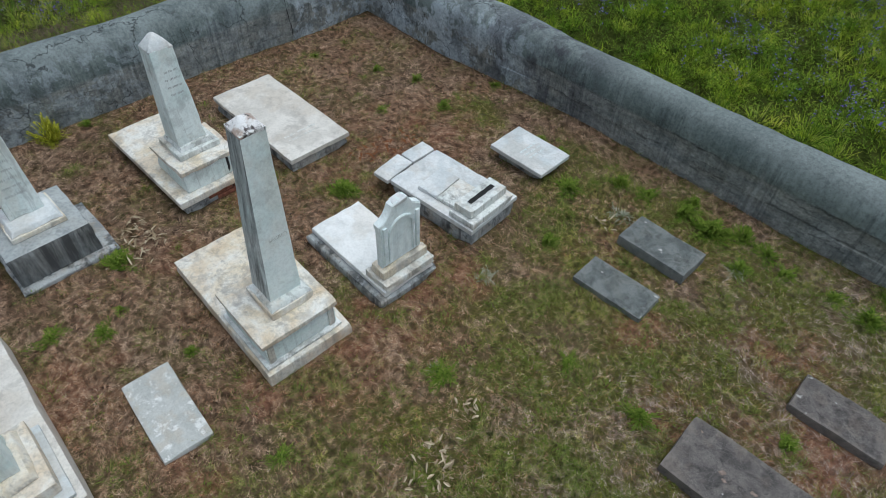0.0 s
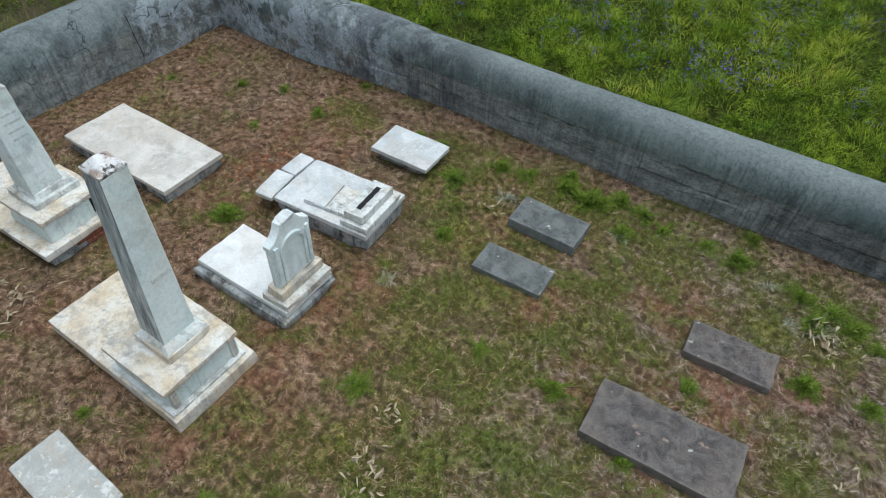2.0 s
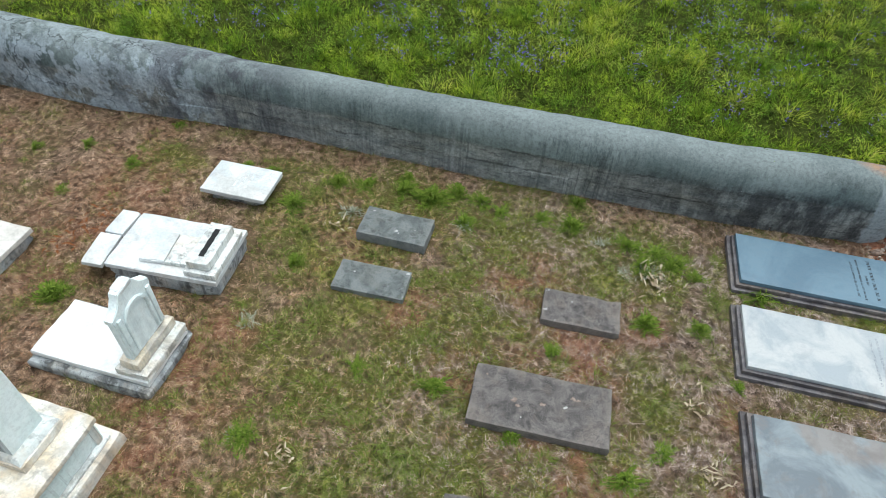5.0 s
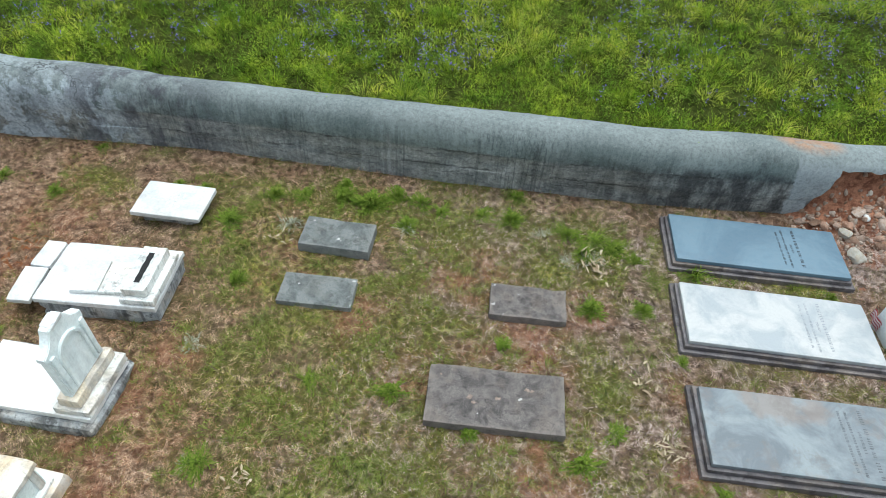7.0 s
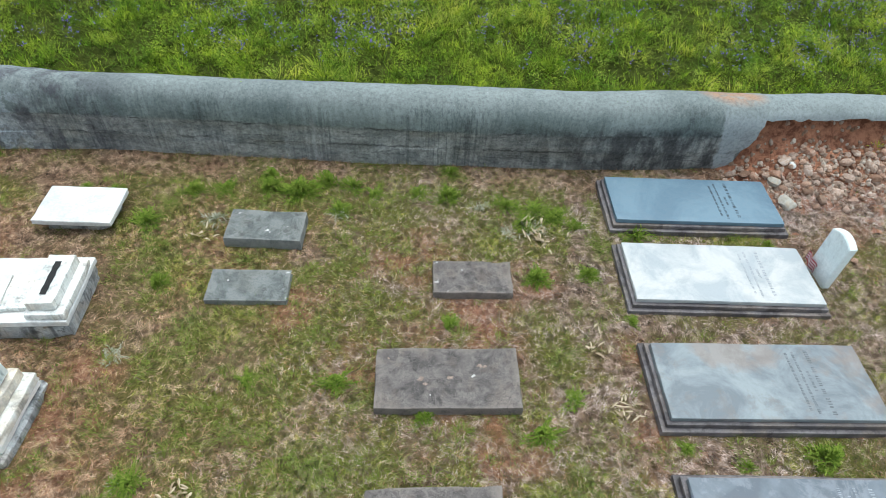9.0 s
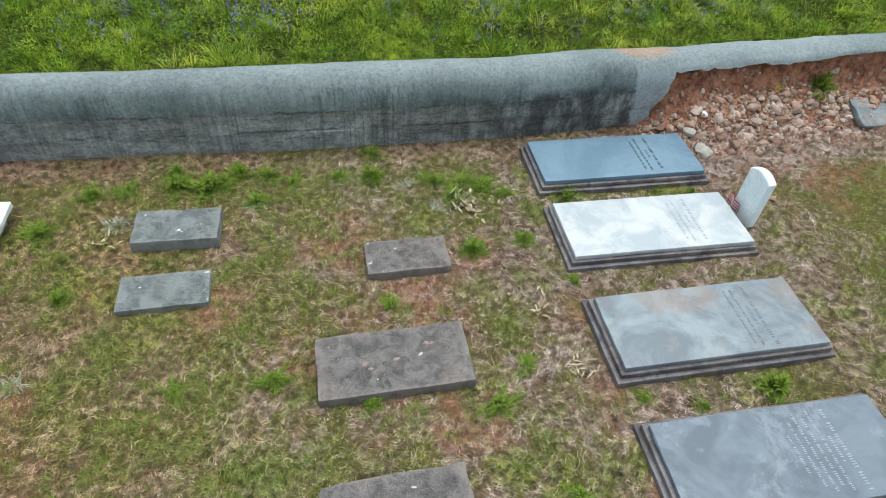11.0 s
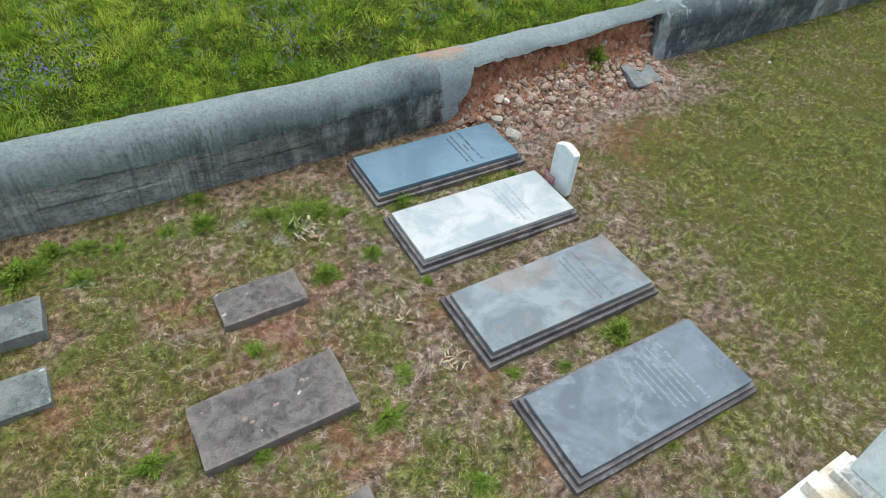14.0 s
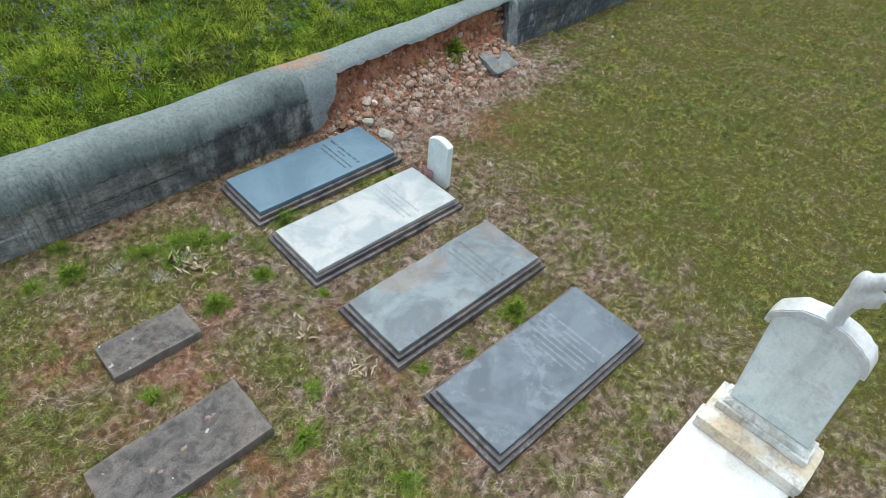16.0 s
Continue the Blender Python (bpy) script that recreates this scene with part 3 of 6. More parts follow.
# (x, y, radius) of turf that stayed green and of bare red clay
GREEN = [(-1.2, 2.5, 1.5), (-0.8, 4.9, 0.8), (-2.2, 5.2, 0.6), (-0.7, 5.4, 0.7), (-2.7, 4.6, 0.4), (-1.0, 3.9, 0.6), (0.7, 5.2, 0.6), (7.0, 3.4, 2.6), (6.3, 5.2, 1.4), (12.5, 5.5, 3.0), (-1.5, 3.3, 1.2), (-2.6, 5.0, 0.6),
         (5.6, 1.0, 2.0), (9.5, 4.2, 3.2), (-1.5, 1.1, 0.9), (-0.2, 1.2, 0.9), (3.3, 2.8, 0.3), (-2.4, 3.7, 0.5), (-1.0, 0.0, 1.4), (-4.6, 2.6, 0.25), (3.0, 5.2, 0.4),
         (0.4, 5.0, 0.6), (-0.3, 5.3, 0.6), (-3.0, 4.6, 0.5), (-3.3, 5.2, 0.5), (1.2, 3.6, 0.4), (1.3, 2.2, 0.5), (-4.9, 4.7, 0.4), (2.0, 6.1, 0.4), (8, 0, 3)]
CLAY = [(-2.8, 1.35, 0.4), (-2.8, 2.2, 0.45), (-2.9, 0.55, 0.3), (-2.05, 4.18, 0.4), (-1.35, 3.7, 0.3), (-0.25, 4.5, 0.4), (0.25, 3.8, 0.5), (-0.65, 3.2, 0.3), (0.5, 2.65, 0.5),
        (0.85, 4.3, 0.25), (-5.0, 3.9, 0.7), (-4.8, 2.9, 0.4), (-2.65, 0.0, 0.3), (1.75, 3.4, 0.3), (1.85, 2.6, 0.3), (3.2, 6.2, 0.4), (-3.9, -0.6, 0.4), (-5.1, 1.7, 0.3), (5.0, 6.4, 1.2), (1.95, 1.85, 0.25), (1.88, 3.05, 0.28), (-3.0, 1.75, 0.35), (-2.85, 2.75, 0.3), (-4.75, 3.3, 0.45), (-4.9, 0.7, 0.3)]


def spots(x, y, some, soft, seed):
    wob = 0.9 * (fbm(x, y, 2.3, seed, 5) - 0.5)
    best = np.zeros(np.shape(x))
    for cx, cy, r in some:
        d = np.hypot(x - cx, y - cy) / r
        best = np.maximum(best, 1 - smooth(1 - soft, 1 + soft, d + wob))
    return best


def greenness(x, y):
    speck = 0.55 * smooth(0.46, 0.62, fbm(x, y, 3.1, 21, 5)) + 0.6 * smooth(0.48, 0.62, fbm(x, y, 8.5, 22, 3))
    g = spots(x, y, GREEN, 0.7, 11)
    lawn = smooth(4.2, 5.3, x + 0.9 * (fbm(x, y, 1.1, 23) - 0.5)) * (1 - 0.75 * smooth(1.8, 0.5, north(x) - y) * smooth(9.5, 6.5, x))
    g = np.maximum(g, 0.95 * lawn)
    all_round = 0.50 + 0.20 * smooth(-4.0, -1.5, x)
    return np.where(beyond(x, y) > 0.2, 1.0, np.clip(all_round * speck + g * (0.5 + 0.5 * np.maximum(speck, 0.7 * lawn)), 0, 1))


def clayness(x, y):
    speck = smooth(0.42, 0.62, fbm(x, y, 5.0, 33, 5))
    c = spots(x, y, CLAY, 0.6, 13)
    return np.where(beyond(x, y) > 0.2, 0.0, 0.8 * c * (0.15 + 0.85 * speck))


# ---- mesh helpers ----
def mesh_from(name, verts, loops, totals, mat, smooth_faces=True):
    me = bpy.data.meshes.new(name)
    me.vertices.add(len(verts))
    me.vertices.foreach_set("co", np.ascontiguousarray(verts, np.float32).ravel())
    me.loops.add(len(loops))
    me.loops.foreach_set("vertex_index", np.ascontiguousarray(loops, np.int32))
    starts = np.r_[0, np.cumsum(totals)[:-1]]
    me.polygons.add(len(totals))
    me.polygons.foreach_set("loop_start", starts.astype(np.int32))
    me.polygons.foreach_set("loop_total", np.asarray(totals, np.int32))
    me.update(calc_edges=True)
    me.polygons.foreach_set("use_smooth", np.full(len(totals), smooth_faces))
    me.materials.append(mat)
    return me


def grid_mesh(name, xs, ys, zf, mat):
    gx, gy = np.meshgrid(xs, ys)
    verts = np.stack([gx, gy, zf(gx, gy)], -1).reshape(-1, 3)
    w = len(xs)
    i = (np.arange(len(ys) - 1)[:, None] * w + np.arange(w - 1)[None]).ravel()
    quads = np.stack([i, i + 1, i + w + 1, i + w], 1)
    return mesh_from(name, verts, quads.ravel(), np.full(len(quads), 4), mat), gx.ravel(), gy.ravel()


def thing(name, x, y, angle=0.0, z=0.0, label="", category="", group="", kind=""):
    ob = new(name)
    ob.empty_display_size = 0.1
    ob.matrix_world = pose(x, y, z, 0, 0, angle)
    return tagged(ob, label, category, group, kind)


def part(name, bm, mat, parent=None, label="", shade=True):
    """One bmesh as one mesh object, under a thing or a part."""
    me = bpy.data.meshes.new(name)
    bm.to_mesh(me)
    bm.free()
    me.materials.append(mat)
    if shade:
        me.polygons.foreach_set("use_smooth", np.full(len(me.polygons), True))
        me.set_sharp_from_angle(angle=radians(38))
    ob = new(name, me)
    ob.parent = parent
    return tagged(ob, label)


WEAR = [0]


def worn(sx, sy, z0, z1, bev=0.008, jitter=0.004, chip=0.012, at=(0, 0), top=1.0, lean=(0, 0), cuts=5, top_y=None, angle=0.0):
    """A stone block with rounded, chipped edges. top: scale of its upper end; lean: how far that end is shifted."""
    WEAR[0] += 1
    shift = Vector((WEAR[0] * 3.17, WEAR[0] * 1.31, 0))
    bm = bmesh.new()
    bmesh.ops.create_cube(bm, size=1)
    h = z1 - z0
    for v in bm.verts:
        v.co = Vector((v.co.x * sx, v.co.y * sy, (v.co.z + 0.5) * h))
    bev = min(bev, 0.3 * min(sx, sy, h))
    bmesh.ops.bevel(bm, geom=bm.edges[:], offset=bev, segments=2, profile=0.6, affect="EDGES")
    long = [e for e in bm.edges if e.calc_length() > 4 * bev]
    bmesh.ops.subdivide_edges(bm, edges=long, cuts=cuts, use_grid_fill=True)
    ca, sa = math.cos(radians(angle)), math.sin(radians(angle))
    for v in bm.verts:
        c = v.co.copy()
        near = sum((sx / 2 - abs(c.x) < bev * 1.2, sy / 2 - abs(c.y) < bev * 1.2, min(c.z, h - c.z) < bev * 1.2))
        c += jitter * noise.noise_vector((c + shift) * 9)
        if near >= 2:
            bite = max(0.0, noise.noise((v.co + shift) * 13) - 0.05)
            c -= Vector((v.co.x / sx, v.co.y / sy, 0.5 * (v.co.z / h - 0.5))) * 2 * chip * bite * 2
        k = min(1, max(0, c.z / h))
        c.x = c.x * (1 + (top - 1) * k) + lean[0] * k
        c.y = c.y * (1 + ((top_y or top) - 1) * k) + lean[1] * k
        v.co = Vector((at[0] + c.x * ca - c.y * sa, at[1] + c.x * sa + c.y * ca, z0 + c.z))
    return bm


FOOT = []


def footprint(x, y, angle, sx, sy):
    FOOT.append((x, y, radians(angle), sx / 2, sy / 2))


def clear_of_stones(x, y, margin=0.0):
    ok = np.ones(np.shape(x), bool)
    for cx, cy, a, hx, hy in FOOT:
        dx, dy = x - cx, y - cy
        u, v = dx * math.cos(a) + dy * math.sin(a), -dx * math.sin(a) + dy * math.cos(a)
        ok &= ~((abs(u) < hx + margin) & (abs(v) < hy + margin))
    return ok


def script_line(parent, x, y0, y1, z, size, seed, mat=None):
    """One line of worn, unreadable writing: bars of word length along y."""
    rnd = random.Random(seed)
    bm = bmesh.new()
    y = y0
    while y > y1:
        w = min(y - y1, rnd.uniform(1.2, 4.5) * size)
        k = y
        while k > y - w + 0.2 * size:
            stroke = rnd.uniform(0.35, 0.6) * size
            r = bmesh.ops.create_cube(bm, size=1)["verts"]
            for v in r:
                v.co = Vector((x + v.co.x * size * rnd.choice((1, 1, 0.7)), k - stroke / 2 + v.co.y * stroke * 0.55, z + v.co.z * 0.003))
            k -= stroke * 1.25
        y -= w + 0.7 * size
    return tagged(part("inscription", bm, mat or M_INK, parent, "worn line of cut lettering", shade=False), kind="stuff")


def lettering(text, parent, x, y, z, size, rot, mat=None):
    cu = bpy.data.curves.new("lettering", "FONT")
    cu.body, cu.size, cu.extrude, cu.align_x = text, size, 0.001, "CENTER"
    tmp = bpy.data.objects.new("lettering", cu)
    me = bpy.data.meshes.new_from_object(tmp)
    bpy.data.objects.remove(tmp)
    me.materials.clear()
    me.materials.append(mat or M_INK)
    ob = new("lettering", me)
    ob.parent = parent
    ob.matrix_basis = pose(x, y, z, *rot)
    return tagged(ob, "cut letters in the stone")


# ---- ground ----
def spread(lo, hi, step, far):
    mid = np.arange(lo, hi, step)
    grow = np.cumsum(step * 1.22 ** np.arange(1, 60))
    grow = grow[grow < far]
    return np.r_[lo - grow[::-1], mid, mid[-1] + grow]


gm, gx, gy = grid_mesh("ground", spread(-9.4, 13, 0.065, 400), spread(-2.2, 9.0, 0.065, 400), ground_height, M_GROUND)
for key, values in (("clay", clayness(gx, gy)), ("green", greenness(gx, gy)), ("wild", smooth(0.15, 0.35, beyond(gx, gy)))):
    gm.attributes.new(key, "FLOAT", "POINT").data.foreach_set("value", values.astype(np.float32))
tagged(new("ground", gm), "patchy brown and green turf over red clay", "ground", kind="structure")


# ---- retaining walls ----
def wall_profile(height, depth, foot=0.0):
    """Inner face, rounded coping and back, as (outward, up) pairs."""
    r = 0.36
    pts = [(0.0, -0.15), (0.0, 0.0), (0.0, 0.12), (0.0, 0.235), (0.0, 0.245), (0.0, 0.36), (0.0, 0.475), (0.0, 0.488), (0.008, height - r)]
    for i in range(1, 9):
        a = radians(90 * i / 8)
        pts.append((0.008 + 0.27 * (1 - math.cos(a)), height - r + r * math.sin(a)))
    pts += [(0.36, height - 0.015), (depth - 0.04, height - 0.06), (depth, height - 0.14), (depth, 0.3)]
    return pts


def sweep(path, outward, height, depth, seed, start_cut=None, end_cut=None, cap=True, seams=True):
    """A wall along a path of (x, y), with an uneven face; the cuts shift its ends by height."""
    bm = bmesh.new()
    prof = wall_profile(1.0, 0.52)
    rows, count = [], len(path)
    for i, (x, y) in enumerate(path):
        ox, oy = outward(i)
        row = []
        hh = height(i)
        thin = depth(i) / 0.52
        for p, q in prof:
            p = p * thin if p > 0.05 else p
            z = q if q < 0.5 else 0.488 + (q - 0.488) * (hh - 0.488) / (1.0 - 0.488)
            wav = 0.022 * noise.noise(Vector((x * 1.1, y * 1.1, z * 1.5 + seed))) + 0.008 * noise.noise(Vector((x * 6, y * 6, z * 7 + seed)))
            if seams and 0.0 <= q < 0.48:
                # form boards: each lower course stands back a little, here more, there less
                step = max(0.0, noise.noise(Vector((x * 0.9, seed, 3.0 if q < 0.24 else 9.0))) + 0.35)
                wav += 0.016 * step * (2 if q < 0.24 else 1)
            c = Vector((x + ox * (p + wav), y + oy * (p + wav), z + 0.6 * wav * (z > 0.5)))
            if end_cut and i >= count - 8:
                c.x += end_cut(max(z, 0)) * ((i - count + 8) / 7) ** 1.5
            if start_cut and i < 8:
                c.x += start_cut(max(z, 0)) * ((7 - i) / 7) ** 1.5
            row.append(bm.verts.new(c))
        rows.append(row)
    for a, b in zip(rows, rows[1:]):
        for k in range(len(prof) - 1):
            bm.faces.new((a[k], b[k], b[k + 1], a[k + 1]))
    if cap:
        bm.faces.new(rows[0])
        bm.faces.new(rows[-1][::-1])
    bmesh.ops.recalc_face_normals(bm, faces=bm.faces[:])
    return bm


def along_north(x0, x1, step=0.09):
    xs = np.linspace(x0, x1, int((x1 - x0) / step) + 2)
    return [(float(x), float(north(x))) for x in xs]


wall_north = thing("wall_north", 0, 0, label="weathered grey stucco retaining wall with rounded coping, partly collapsed", category="wall", kind="structure")


def north_out(i):
    return (-0.12, 0.993)


def ragged(base, lean, seed):
    return lambda z: base + lean * z + 0.07 * noise.noise(Vector((seed, 0.3, z * 6)))


p_west = along_north(-8.6, 3.25)
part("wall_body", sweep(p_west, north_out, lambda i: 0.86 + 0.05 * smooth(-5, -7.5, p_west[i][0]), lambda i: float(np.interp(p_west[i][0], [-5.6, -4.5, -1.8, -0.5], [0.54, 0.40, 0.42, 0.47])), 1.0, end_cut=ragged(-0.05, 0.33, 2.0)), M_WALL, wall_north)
p_east = along_north(6.75, 15.5)
part("wall_body", sweep(p_east, north_out, lambda i: 0.82, lambda i: 0.48, 4.0, start_cut=ragged(0.05, -0.05, 5.0)), M_WALL, wall_north)


def coping_strip():
    """The crust of the coping that still bridges the breach, ragged below."""
    bm = bmesh.new()
    path = along_north(3.40, 6.85, 0.06)
    rows = []
    for i, (x, y) in enumerate(path):
        n1 = noise.noise(Vector((x * 2.3, 0, 7)))
        n2 = noise.noise(Vector((x * 9, 3, 7)))
        n3 = noise.noise(Vector((x * 23, 5, 2)))
        drop = (0.14 + 0.05 * n1 + 0.04 * n2 + 0.010 * n3) * (1 - 0.5 * float(smooth(5.0, 6.3, x)))
        back = 0.03 + 0.05 * max(0, n1)
        z = 0.835 + 0.03 * noise.noise(Vector((x * 1.5, 1, 1)))
        prof = [(back + 0.05, z - drop - 0.015), (back, z - drop)]
        for k in range(1, 7):
            a = radians(90 * k / 6)
            prof.append((back + (0.28 - back) * (1 - math.cos(a)), z - drop * (1 - math.sin(a))))
        prof += [(0.40, z - 0.02), (0.50, z - 0.10), (0.50, z - 0.22), (0.3, z - 0.19)]
        rows.append([bm.verts.new((x - 0.12 * p, y + p + 0.008 * noise.noise(Vector((x * 7, p * 9, q * 9))), q + 0.012 * noise.noise(Vector((x * 5, p * 7, q * 7))))) for p, q in prof])
    for a, b in zip(rows, rows[1:]):
        for k in range(len(a)):
            j = (k + 1) % len(a)
            bm.faces.new((a[k], b[k], b[j], a[j]))
    bm.faces.new(rows[0])
    bm.faces.new(rows[-1][::-1])
    bmesh.ops.recalc_face_normals(bm, faces=bm.faces[:])
    return bm


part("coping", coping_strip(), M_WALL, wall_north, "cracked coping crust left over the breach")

wall_west = thing("wall_west", 0, 0, label="weathered grey stucco wall with cracks and rounded coping", category="wall", kind="structure")
w_path = [(float(west(y)), float(y)) for y in np.linspace(-7, 5.75, 140)]
part("wall_body", sweep(w_path, lambda i: (-0.998, -0.05), lambda i: 0.93, lambda i: 0.52, 9.0, seams=False), M_WALL, wall_west)


def crack(points, parent):
    """A thin ragged split in the stucco, as a dark ribbon along the face."""
    bm = bmesh.new()
    rows = []
    for k, (x, y, z, w) in enumerate(points):
        j = 0.012 * noise.noise(Vector((k * 1.7, x, y)))
        rows.append((bm.verts.new((x, y + j - w / 2, z)), bm.verts.new((x, y + j + w / 2, z + 0.3 * w))))
    for a, b in zip(rows, rows[1:]):
        bm.faces.new((a[0], a[1], b[1], b[0]))
    part("crack", bm, M_SLOT, parent, "open crack in the stucco", shade=False)


def north_face(x, z):
    """The uneven inner face of the north wall at that place and height."""
    y = float(north(x))
    wav = 0.022 * noise.noise(Vector((x * 1.1, y * 1.1, z * 1.5 + 1.0))) + 0.008 * noise.noise(Vector((x * 6, y * 6, z * 7 + 1.0)))
    if z < 0.48:
        wav += 0.016 * max(0.0, noise.noise(Vector((x * 0.9, 1.0, 3.0 if z < 0.24 else 9.0))) + 0.35) * (2 if z < 0.24 else 1)
    return y + 0.993 * wav


rnd = random.Random(12)
for k in range(18):
    x0 = rnd.uniform(-5.4, 2.6)
    z0 = rnd.choice((0.488, 0.49, 0.25, 0.36)) + rnd.uniform(-0.012, 0.012)
    span = rnd.uniform(0.06, 0.3)
    bm = bmesh.new()
    rows = []
    for i in range(13):
        u = i / 12
        x = x0 + span * u
        zz = z0 + 0.018 * noise.noise(Vector((x * 4, k, 0)))
        w = (0.002 + 0.012 * abs(noise.noise(Vector((x * 7, k, 3))))) * math.sin(math.pi * min(1, max(0.03, u)))
        yy = min(north_face(x, zz), north_face(x, zz + w)) - 0.004
        rows.append((bm.verts.new((x, yy, zz)), bm.verts.new((x, yy, zz + w))))
    for a, b in zip(rows, rows[1:]):
        bm.faces.new((a[0], b[0], b[1], a[1]))
    part("crack", bm, M_SEAM, wall_north, "dark broken seam in the stucco", shade=False)
for y0, lean, gap in ((3.82, 0.06, 1.0), (2.35, 0.12, 0.4)):
    line = []
    for k in range(16):
        z = 0.05 + 0.045 * k
        yy = y0 - lean * k / 15 + 0.03 * noise.noise(Vector((y0, z * 7, 0)))
        xw = float(west(yy))
        wav = 0.022 * noise.noise(Vector((xw * 1.1, yy * 1.1, z * 1.5 + 9))) + 0.008 * noise.noise(Vector((xw * 6, yy * 6, z * 7 + 9)))
        line.append((xw - wav + 0.006, yy, z, gap * (0.004 + 0.010 * (k % 5) / 4)))
    crack(line, wall_west)


# ---- monuments ----
def ledger(x, y, angle, sx, sy, mat, label, height=0.155, seed=1, lines=4, depth=(0.055, 0.105), title=None, ink=None):
    """A grave ledger: polished slab on two stepped base courses, with writing at its east end."""
    t = thing("ledger_stone", x, y, angle, label=label, category="grave slab", group="stepped ledger stones")
    part("base_course", worn(sx, sy, -0.08, depth[0], 0.006, 0.003, 0.008), M_STEP, t, "dark stained lower course")
    part("middle_course", worn(sx - 0.07, sy - 0.07, depth[0], depth[1], 0.008, 0.002, 0.006), M_STEP, t, "dark stained middle course")
    s = part("slab", worn(sx - 0.13, sy - 0.13, depth[1], height, 0.008, 0.0015, 0.006), mat, t, "smooth marble top slab")
    half = (sy - 0.13) / 2
    rnd = random.Random(seed)
    for k in range(lines):
        inset = (0.05, 0.27, 0.06, 0.09, 0.07, 0.12, 0.2)[k % 7]
        xx = sx / 2 - 0.535 - 0.062 * k
        if k == 1 and title:
            lettering(title, s, xx - 0.012, 0, height + 0.001, 0.032, (0, 0, -90), ink)
            continue
        script_line(s, xx, half - inset - rnd.uniform(0, 0.04), -half + inset, height, 0.034 if k == 0 else 0.024, seed * 31 + k, ink)
    footprint(x, y, angle, sx, sy)
    return t


ledger(2.62, 5.675, 6.3, 1.96, 0.84, M_BLUE, "smooth blue-grey marble ledger on dark stepped base", seed=3, lines=4, ink=M_INK_DARK)
ledger(2.71, 4.60, 5.9, 1.96, 0.88, M_LEDGER_WHITE, "white veined marble ledger on dark stepped base", seed=5, lines=4, title="SON OF")
ledger(2.84, 3.37, 6.6, 1.97, 0.87, M_LEDGER_STAIN, "blue-grey marble ledger with rusty brown stain", seed=7, lines=4, height=0.17, depth=(0.065, 0.12), ink=M_INK_MID)
ledger(2.965, 2.15, 6.0, 1.97, 0.88, M_LEDGER_DARK, "slate-grey marble ledger with pale worn blotches", seed=9, lines=7, ink=M_INK_PALE)


def flat_marker(x, y, angle, sx, sy, height, mat, label, chip=0.015):
    t = thing("flat_marker", x, y, angle, label=label, category="grave marker", group="low grave markers")
    part("slab", worn(sx, sy, -0.08, height, 0.007, 0.004, chip), mat, t)
    footprint(x, y, angle, sx, sy)
    return t


def flakes(parent, z, places, mat, label):
    """Shallow scars and chipped spots on a marker's top: (x, y, radius)."""
    for k, (fx, fy, fr) in enumerate(places):
        bm = bmesh.new()
        ring = []
        for i in range(9):
            a = 6.283 * i / 9
            r = 0.8 * fr * (1 + 1.1 * noise.noise(Vector((k * 3.1 + fx, math.cos(a), math.sin(a)))))
            ring.append(bm.verts.new((fx + 1.3 * r * math.cos(a), fy + r * math.sin(a), z + 0.0045)))
        bm.faces.new(ring)
        part("flake", bm, mat, parent, label, shade=False)


g1 = flat_marker(-1.865, 4.63, 5, 0.77, 0.43, 0.12, M_GRANITE_GREEN, "greenish grey stone block marker, mossy underside")
flakes(g1, 0.12, [(0.03, -0.08, 0.02), (0.06, -0.11, 0.012), (-0.3, 0.15, 0.012)], M_CHIP, "pale chipped spot")
g2 = flat_marker(-1.81, 3.87, 7, 0.755, 0.385, 0.065, M_GRANITE_GREEN, "rough grey stone marker sunk in bare clay")
flakes(g2, 0.065, [(0.34, 0.16, 0.018), (-0.2, 0.05, 0.012)], M_CHIP, "pale chipped spot")
g3 = flat_marker(0.28, 4.255, 7, 0.77, 0.41, 0.085, M_GRANITE, "dark weathered stone marker on dry grass")
flakes(g3, 0.085, [(-0.345, 0.175, 0.012), (-0.1, 0.08, 0.01)], M_CHIP, "pale chipped spot")
g4 = flat_marker(0.15, 3.09, 7.5, 1.22, 0.59, 0.10, M_GRANITE, "large dark stone slab with flaked pale spots")
flakes(g4, 0.10, [(-0.23, -0.02, 0.026), (-0.19, -0.07, 0.022), (0.02, -0.01, 0.024), (0.28, 0.11, 0.028), (0.32, 0.10, 0.016), (-0.5, 0.18, 0.012)], M_SCAR, "pale flaked patch")
flat_marker(0.16, 1.99, 8.5, 1.02, 0.33, 0.08, M_GRANITE, "dark weathered stone marker with broken edge")
flat_marker(-3.225, -0.055, 1.9, 0.865, 0.41, 0.035, M_FLUSH, "thin pale marble slab lying flush in the grass", 0.008)


def raised_tablet():
    t = thing("raised_tablet", -3.765, 4.585, 6, label="white marble tablet raised on a low brick base", category="grave marker")
    part("base", worn(0.62, 0.36, -0.05, 0.13, 0.012, 0.006, 0.03), M_CONCRETE, t, "rough mortared base")
    s = part("slab", worn(0.78, 0.53, 0.13, 0.185, 0.006, 0.002, 0.012), M_MARBLE_BRIGHT, t)
    for k in range(3):
        script_line(s, 0.1 - 0.07 * k, 0.14, -0.12, 0.186, 0.026, 70 + k, M_TABLET)
    footprint(-3.765, 4.585, 6, 0.62, 0.36)


raised_tablet()


